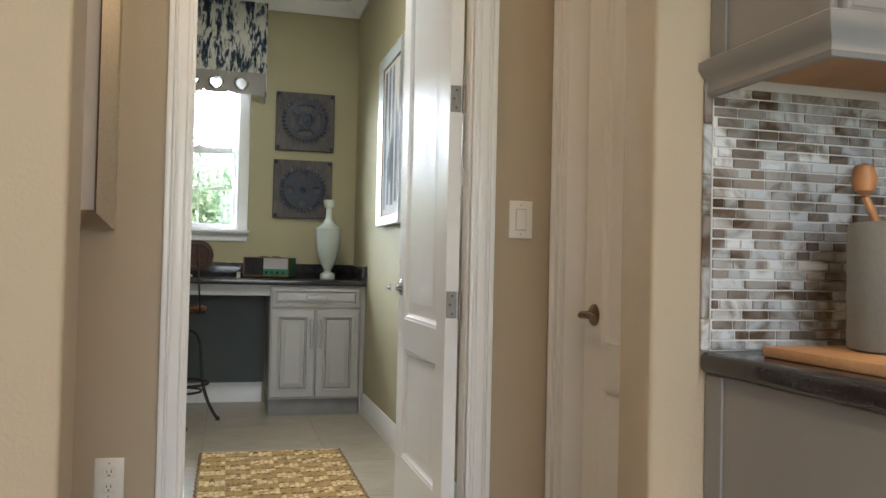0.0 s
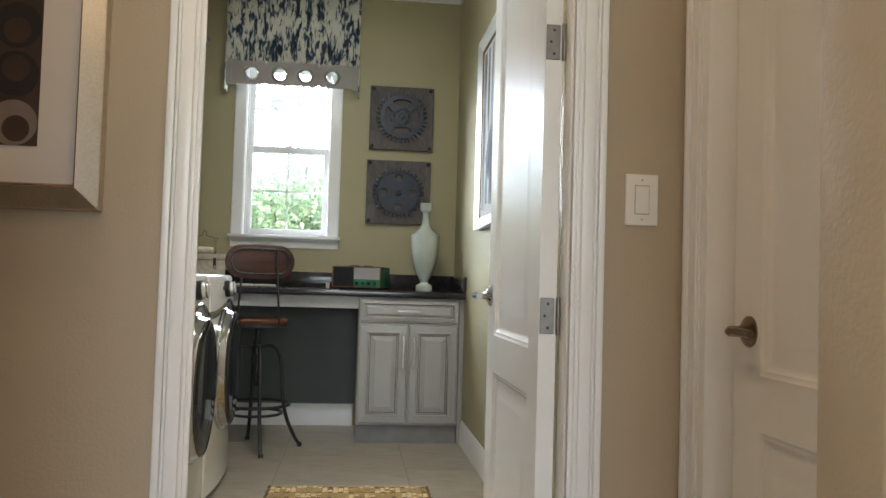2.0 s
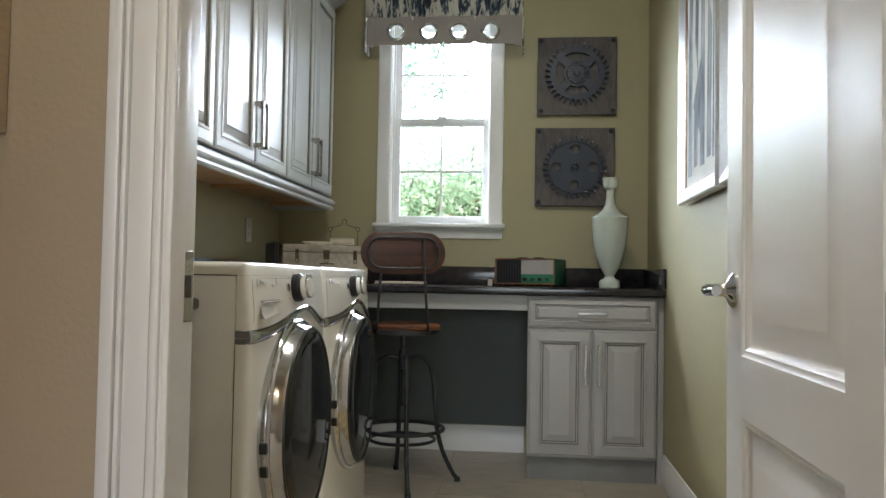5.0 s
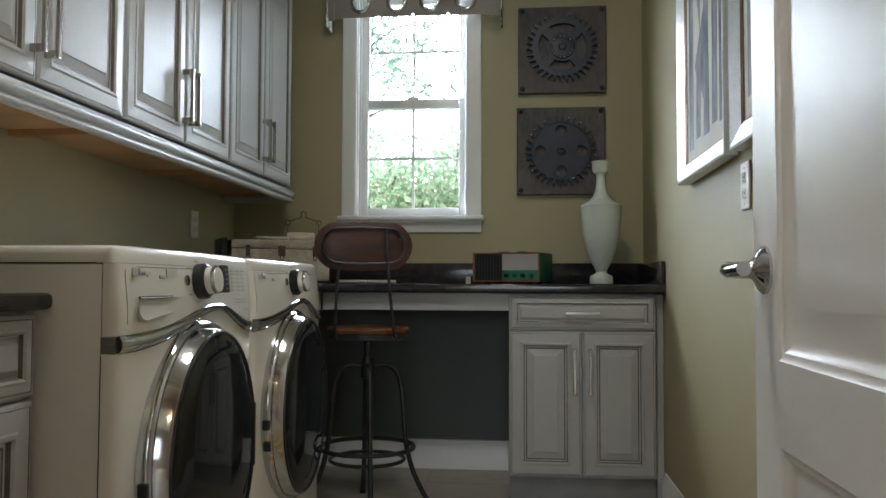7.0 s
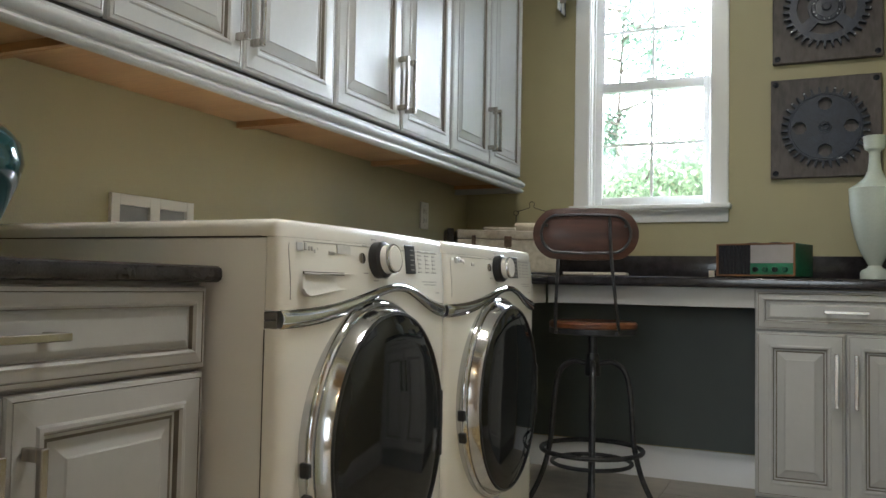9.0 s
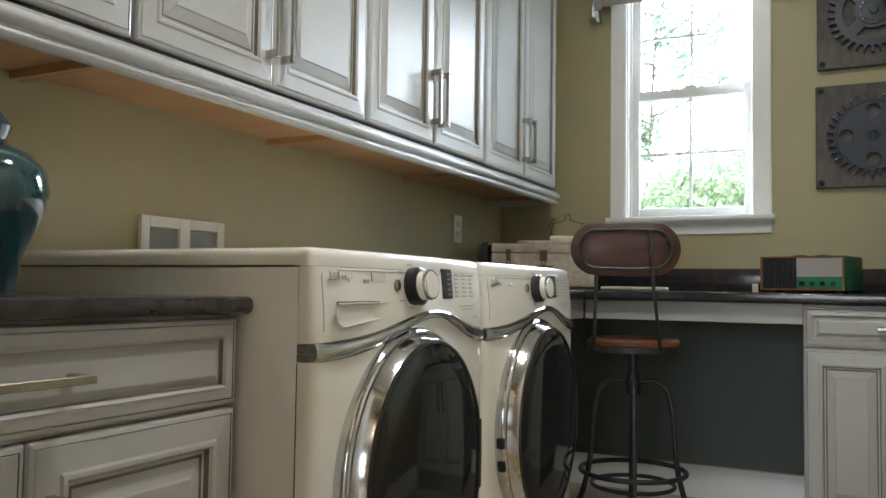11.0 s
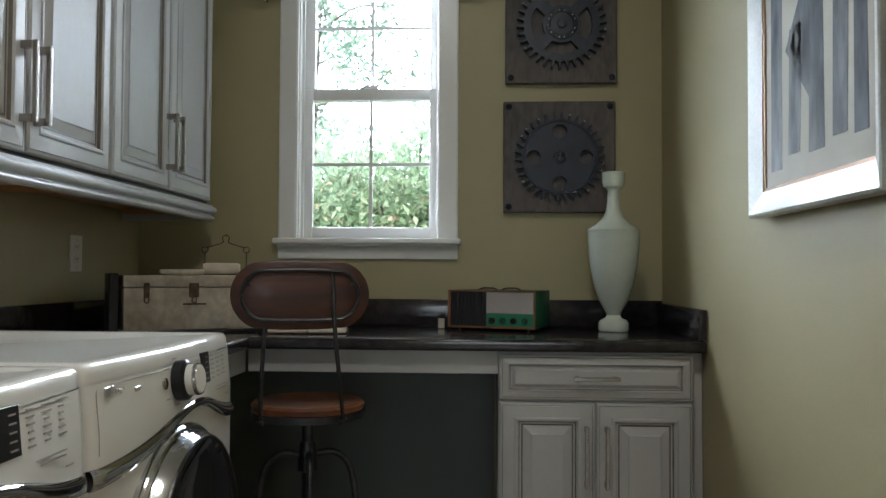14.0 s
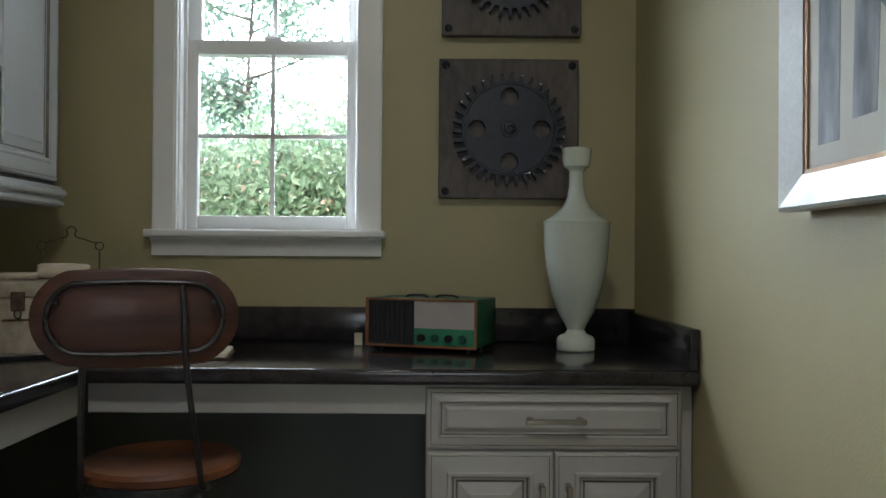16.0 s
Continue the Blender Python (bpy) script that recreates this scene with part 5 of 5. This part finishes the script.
def wire_rack():
    r = thing("wire_towel_rack", pose(-1.612, -0.345, 1.1085, 0, 0, 12), "curly wire rack holding a cream rolled cloth", "rack")
    for sx in (-1, 1):
        part("upright", tube([(sx * 0.072, 0.02, 0.0), (sx * 0.072, 0.02, 0.082)], 0.0022, 6), wire_metal, r, "", True)
        part("end_curl", tube([(sx * 0.072 + 0.011 * math.cos(t * 0.6), 0.02, 0.091 + 0.011 * math.sin(t * 0.6)) for t in range(10)], 0.002, 6, True), wire_metal, r, "", True)
    part("top_wire", tube(smooth_path([(-0.068, 0.02, 0.098), (-0.035, 0.02, 0.108), (-0.01, 0.02, 0.118), (-0.012, 0.02, 0.135), (0, 0.02, 0.144), (0.012, 0.02, 0.135), (0.01, 0.02, 0.118), (0.035, 0.02, 0.108), (0.068, 0.02, 0.098)], 5), 0.0022, 6), wire_metal, r, "", True)
    part("base_wire", tube([(-0.072, 0.02, 0.003), (0.072, 0.02, 0.003), (0.072, -0.03, 0.003), (-0.072, -0.03, 0.003)], 0.002, 6, True), wire_metal, r, "", True)
    rc = tagged(part("rolled_cloth", lathe([(0, -0.085), (0.022, -0.085), (0.026, -0.075), (0.027, 0), (0.025, 0.075), (0.020, 0.085), (0.008, 0.083), (0, 0.080)], 28, False), cloth_cream, None, "", True), "cream rolled cloth lying on the wire rack", "cloth")
    rc.matrix_world = pose(-1.617, -0.365, 1.1315, 0, 90, 16) @ Matrix.Diagonal((0.78, 0.78, 0.74, 1))


wire_rack()
bk = thing("open_book", pose(-1.29, -0.43, 0.9145, 0, 0, 8), "cream open book lying on the dark counter", "book")
part("cover", box(-0.135, 0.135, -0.09, 0.09, 0, 0.004, 0.001), rusty, bk)
for sx in (-1, 1):
    part("page_block", box(min(sx * 0.002, sx * 0.13), max(sx * 0.002, sx * 0.13), -0.086, 0.086, 0.0045, 0.016, 0.003), paper, bk, "", True)
pd = thing("small_acrylic_block", pose(-0.850, -0.150, 0.9145, 0, 0, 5), "small pale acrylic block beside the radio", "ornament")
part("block", box(-0.012, 0.012, -0.008, 0.008, 0, 0.036, 0.002, 2), paper, pd)

tv = tagged(part("teal_vase", lathe([(0, 0), (0.045, 0), (0.050, 0.01), (0.060, 0.06), (0.088, 0.125), (0.098, 0.165), (0.092, 0.200), (0.068, 0.228), (0.038, 0.240), (0.030, 0.250), (0.034, 0.262), (0.038, 0.272), (0.028, 0.285), (0.016, 0.30), (0.012, 0.33), (0, 0.335)], 48, False), teal_glaze, None, "", True),
            "glossy dark teal lidded ceramic jar on the counter", "jar")
tv.matrix_world = pose(-1.741, -2.967, 0.893)


# ---- rug ----
def rug():
    r = thing("jute_rug", pose(-0.672, -2.22, 0.0), "golden woven jute rug with checked bands on the tile floor", "rug")
    w, l = 0.365, 0.56
    part("base_weave", box(-w, w, -l, l, 0.001, 0.006), jute, r)
    for x in (-w, w):
        pts = [(x + 0.004 * math.sin(i * 1.7), -l + 2 * l * i / 60, 0.006) for i in range(61)]
        part("braided_edge", tube(pts, 0.006, 6), jute_dark, r, "darker braided edge", True)
    rnd = random.Random(5)
    rows = 74
    mats = [jute, jute_pale, jute_dark]
    bms = [bmesh.new() for _ in mats]
    for i in range(rows):
        y = -l + 2 * l * (i + 0.5) / rows
        band = (i // 6) % 2
        cells = 30
        for c in range(cells):
            x0 = -w + 0.008 + (2 * w - 0.016) * c / cells
            x1 = x0 + (2 * w - 0.016) / cells
            k = (c // 5) % 2
            pick = 1 if (band ^ k) and rnd.random() < 0.75 else 0
            if rnd.random() < 0.05 or (i % 6 == 0 and rnd.random() < 0.65):
                pick = 2
            up = 0.0035 + (0.003 if (c + i) % 2 else 0.001)
            hy = l / rows * 0.92
            b = bms[pick]
            vs = [b.verts.new(q) for q in ((x0 + 0.001, y - hy, 0.0055), (x1 - 0.001, y - hy * 0.7, 0.0055), (x1 - 0.001, y + hy, 0.0055), (x0 + 0.001, y + hy * 0.7, 0.0055), (x0 + 0.005, y - hy * 0.3, 0.0055 + up), (x1 - 0.005, y + hy * 0.1, 0.0055 + up))]
            b.faces.new((vs[0], vs[1], vs[5], vs[4]))
            b.faces.new((vs[1], vs[2], vs[5]))
            b.faces.new((vs[2], vs[3], vs[4], vs[5]))
            b.faces.new((vs[3], vs[0], vs[4]))
    for b, m_ in zip(bms, mats):
        tagged(part("weave_stitches", b, m_, r, "", True), kind="stuff")


rug()

# ---- ceiling fittings ----
cl = thing("ceiling_light", pose(-0.75, -2.35, CEIL), "flush round ceiling light with white glass", "ceiling light")
part("canopy", lathe([(0.17, -0.03), (0.17, 0), (0, 0)][::-1], 40, False), nickel, cl, "", True)
part("diffuser", lathe([(0.16, -0.03), (0.155, -0.06), (0.12, -0.085), (0.06, -0.098), (0, -0.10)], 40, False), glow("warm_white_diffuser", (1.0, 0.9, 0.76), 2.5), cl, "", True)
for x, y in ((-1.15, -4.13), (0.3, -5.9), (-1.3, -6.2)):
    dl = thing("recessed_downlight", pose(x, y, CEIL), "white recessed ceiling downlight", "downlight", "downlights")
    part("trim_ring", lathe([(0.095, 0), (0.095, -0.006), (0.078, -0.008), (0.076, 0.0)], 36, False), white_trim, dl, "", True)


# ---- kitchen end ----
def kitchen():
    y0 = -4.752
    lower = thing("kitchen_base_cabinet", pose(-0.018, y0, 0), "grey painted kitchen base cabinet with plain side panel", "cabinet")
    part("body", box(0, 2.2, -0.60, 0, 0.10, 0.828, 0.002), pewter_panel, lower)
    part("stile", box(-0.006, -0.0, -0.60, -0.545, 0.10, 0.826, 0.001), pewter_panel, lower)
    part("stile", box(-0.006, -0.0, -0.055, -0.002, 0.10, 0.826, 0.001), pewter_panel, lower)
    part("toe_kick", box(0.01, 2.2, -0.54, 0, 0, 0.099), toe_grey, lower)
    bm = bmesh.new()
    add_box(bm, -0.039, 2.35, y0 - 0.645, y0, 0.83, 0.870, 0.012, 3)
    tagged(part("kitchen_countertop", bm, stone, None, "", True), "dark stone kitchen counter with rounded edge", "countertop")
    upper = thing("kitchen_wall_cabinet", pose(-0.019, y0, 1.412), "grey painted kitchen wall cabinet with moulded light rail", "cabinet")
    part("body", box(0, 2.1, -0.33, 0, 0, 0.95, 0.002), pewter_panel, upper)
    part("side_stile", box(-0.005, 0, -0.05, -0.002, 0.02, 0.94, 0.001), pewter_panel, upper)
    part("side_stile", box(-0.005, 0, -0.33, -0.28, 0.02, 0.94, 0.001), pewter_panel, upper)
    kr = [(0, 0), (0.012, 0.0), (0.016, 0.008), (0.012, 0.016), (0.012, 0.028), (0.022, 0.040), (0.030, 0.052), (0.030, 0.066), (0.020, 0.072), (0, 0.072)]
    part("light_rail", sweep(kr, [(2.1, -0.33, -0.048), (0, -0.33, -0.048), (0, 0, -0.048)][::-1]), pewter_panel, upper, "moulded light rail", True)
    for i in range(4):
        part("door", panel(0.50, 0.92, DOOR), [pewter_panel, cab_glaze], upper, "", False, pose(0.008 + i * 0.525, -0.331, 0.02))
    part("underside", box(0.016, 2.09, -0.32, -0.01, -0.008, -0.001), maple, upper)
    # glass edge strips beside the mosaic
    et = tagged(new("mosaic_edge_trim"), "iridescent glass edge strip beside the mosaic backsplash", "trim", kind="structure")
    et.matrix_world = pose(-0.037, y0, 0.872)
    z = 0.0
    for h in (0.062, 0.10, 0.105, 0.075, 0.10, 0.095):
        part("edge_tile", box(0, 0.017, -0.008, 0, z, z + h - 0.002, 0.002), mosaic_glass, et)
        z += h
    crock = thing("utensil_crock", pose(0.235, y0 - 0.235, 0.891), "grey stoneware crock holding wooden utensils", "crock")
    part("pot", lathe([(0, 0), (0.096, 0), (0.102, 0.004), (0.105, 0.02), (0.105, 0.22), (0.102, 0.226), (0.096, 0.226), (0.094, 0.218), (0.092, 0.02), (0, 0.018)], 48, False), canister_grey, crock, "", True)
    for i, (ax, ay, l) in enumerate(((-0.055, 0.01, 0.30), (0.03, 0.03, 0.34), (-0.02, -0.04, 0.33), (0.05, -0.03, 0.31))):
        u = part("wooden_spoon", tube([(ax * 0.4, ay * 0.4, 0.03), (ax, ay, 0.20), (ax * 1.6, ay * 1.6, l - 0.03)], 0.007, 8), utensil_wood, crock, "", True)
        part("spoon_head", lathe([(0, -0.03), (0.016, -0.02), (0.022, 0), (0.016, 0.024), (0, 0.03)], 16, False), utensil_wood, u, "", True, pose(ax * 1.65, ay * 1.65, l, 0, 0, 30))
    cb = thing("cutting_board", pose(0.285, y0 - 0.27, 0.8705), "pale wooden cutting board on the kitchen counter", "cutting board")
    part("board", box(-0.255, 0.255, -0.19, 0.17, 0, 0.020, 0.004, 2), board_wood, cb, "", True)
    wallp = tagged(part("mosaic_backsplash", box(-0.017, 1.6, y0 - 0.004, y0, 0.871, 1.41), mosaic_grout), "smoky glass mosaic backsplash with pale grout", kind="structure")
    rnd = random.Random(11)
    lib = {}
    for r in range(26):
        x = -0.016 - (0.03 * rnd.random() if r else 0)
        z = 0.8735 + r * 0.0198
        while x < 0.70:
            wd = rnd.choice((0.032, 0.046, 0.060, 0.074))
            a, b = max(x, -0.0155), min(x + wd - 0.0028, 0.70)
            x += wd
            if b - a < 0.008:
                continue
            key = round(b - a, 3)
            if key not in lib:
                lib[key] = mesh_from(box(0, key, -0.0045, 0, 0, 0.0165, 0.001), "tile", mosaic_glass)
            o = new("tile", lib[key])
            o.parent = wallp
            o.matrix_local = pose(a, y0 - 0.004 - 0.0006 * rnd.random(), z)
    return lower


kitchen()


# ---- outside the window ----
# glowing sheet for the sky, its arc cut short eastward to dim the wall cabinets
bd = bmesh.new()
for a, b in zip(range(72, 180, 12), range(84, 192, 12)):
    q = [(60 * math.cos(radians(t)), 60 * math.sin(radians(t))) for t in (a, b)]
    bd.faces.new([bd.verts.new(c) for c in ((*q[0], -0.4), (*q[1], -0.4), (*q[1], 45), (*q[0], 45))])
structure("backdrop", bd, glow("bright_overcast_sky", (0.75, 0.87, 1.0), 13.5), "glowing sheet for the bright white overcast sky, left off to the east")

def leaves(n, place, size, seed, slim=0.35):
    """Many small pointed leaves; place(rnd) gives a point."""
    rnd = random.Random(seed)
    verts, faces = [], []
    for _ in range(n):
        p = Vector(place(rnd))
        q = Euler((rnd.uniform(-1.2, 1.2), rnd.uniform(-1.2, 1.2), rnd.uniform(0, 6.28))).to_matrix()
        s = size * rnd.uniform(0.6, 1.3)
        k = len(verts)
        for u in ((-0.5, 0, 0), (0, -slim * 0.5, 0.06), (0.5, 0, -0.05), (0, slim * 0.5, 0.06)):
            verts.append(tuple(p + q @ (Vector(u) * s)))
        faces.append((k, k + 1, k + 2, k + 3))
    me = bpy.data.meshes.new("leaves")
    me.from_pydata(verts, [], faces)
    return me


def shrub(x, y, h, r, seed, label):
    s = thing("shrub", pose(x, y, -0.25), label, "shrub", "shrubs outside the window")
    rnd = random.Random(seed)
    tips = []
    for i in range(16):
        a, t = rnd.uniform(0, 6.28), rnd.uniform(0.25, 1.0)
        e = Vector((r * t * math.cos(a) * 0.8, r * t * math.sin(a) * 0.8, h * rnd.uniform(0.5, 0.95)))
        part("stem", tube(smooth_path([(0, 0, 0), (e.x * 0.3, e.y * 0.3, e.z * 0.5), tuple(e)], 4), 0.012, 5), bark, s, "", True)
        tips.append(e)
    def place(q):
        t = q.choice(tips)
        d = Vector((q.gauss(0, 1), q.gauss(0, 1), q.gauss(0, 1))) * r * 0.23
        return t + d - Vector((0, 0, abs(q.gauss(0, 1)) * h * 0.22))
    me = leaves(9000, place, 0.10, seed, 0.45)
    me.materials.append(shrub_leaf)
    c = new("foliage", me)
    c.parent = s


for x, y, h, r, sd in ((-3.6, 5.2, 2.85, 1.1, 1), (-2.5, 4.8, 2.7, 1.0, 2), (-1.45, 5.0, 2.95, 1.1, 3), (-0.4, 4.7, 2.9, 1.1, 4), (0.8, 5.3, 2.9, 1.1, 5), (-4.8, 5.8, 2.9, 1.2, 6), (-2.0, 6.3, 2.8, 1.2, 7), (-0.9, 6.4, 2.8, 1.2, 8)):
    shrub(x, y, h, r, sd, "tall leafy green shrub with reddish new growth")


def tree(x, y, h, seed):
    t = thing("tree", pose(x, y, -0.25), "slender tree with sparse small grey-green leaves", "tree")
    rnd = random.Random(seed)
    part("trunk", tube(smooth_path([(0, 0, 0), (0.1, 0, h * 0.3), (0.0, 0.1, h * 0.6), (0.15, 0, h)], 6), [0.055 - 0.045 * i / 18 for i in range(19)], 8), bark, t, "", True)
    tips = []
    for i in range(20):
        z0 = h * rnd.uniform(0.28, 0.9)
        a = rnd.uniform(0, 6.28)
        l = rnd.uniform(0.7, 1.7) * (1.15 - 0.5 * z0 / h)
        e = Vector((l * math.cos(a), l * math.sin(a), z0 + l * rnd.uniform(0.1, 0.6)))
        part("limb", tube(smooth_path([(0.05, 0.03, z0), (e.x * 0.5, e.y * 0.5, z0 + 0.2 * l), tuple(e)], 4), [0.022 - 0.017 * k / 8 for k in range(9)], 5), bark, t, "", True)
        for k in range(4):
            f = 0.35 + 0.22 * k
            tips.append(Vector((e.x * f, e.y * f, z0 + (e.z - z0) * f)) + Vector((rnd.gauss(0, 0.15), rnd.gauss(0, 0.15), rnd.gauss(0, 0.15))))
    def place(q):
        return q.choice(tips) + Vector((q.gauss(0, 1), q.gauss(0, 1), q.gauss(0, 1))) * 0.16
    me = leaves(10000, place, 0.095, seed, 0.5)
    me.materials.append(tree_leaf)
    c = new("crown", me)
    c.parent = t


tree(-2.85, 6.9, 5.6, 21)

# ---- floor tiles, last ----
lib = {}
TW, TL = 0.651, 0.651
rnd = random.Random(2)
for i, x0 in enumerate((-2.335, -1.684, -1.033, -0.382)):
    shift = (0.0, 0.33, 0.0, 0.33)[i]
    y = -4.2 + shift
    while y < 0:
        a, b, c, d = max(x0 + 0.0015, -2.07), min(x0 + TW - 0.0015, -0.002), max(y + 0.0015, -3.588), min(y + TL - 0.0015, -0.002)
        y += TL
        if d - c < 0.03 or b - a < 0.03:
            continue
        key = (round(b - a, 3), round(d - c, 3))
        if key not in lib:
            lib[key] = mesh_from(box(0, key[0], 0, key[1], 0, 0.0045, 0.0015), "tile", tile_mat)
        o = new("tile", lib[key])
        o.parent = laundry_floor
        o.matrix_local = pose(a, c, -0.0045)
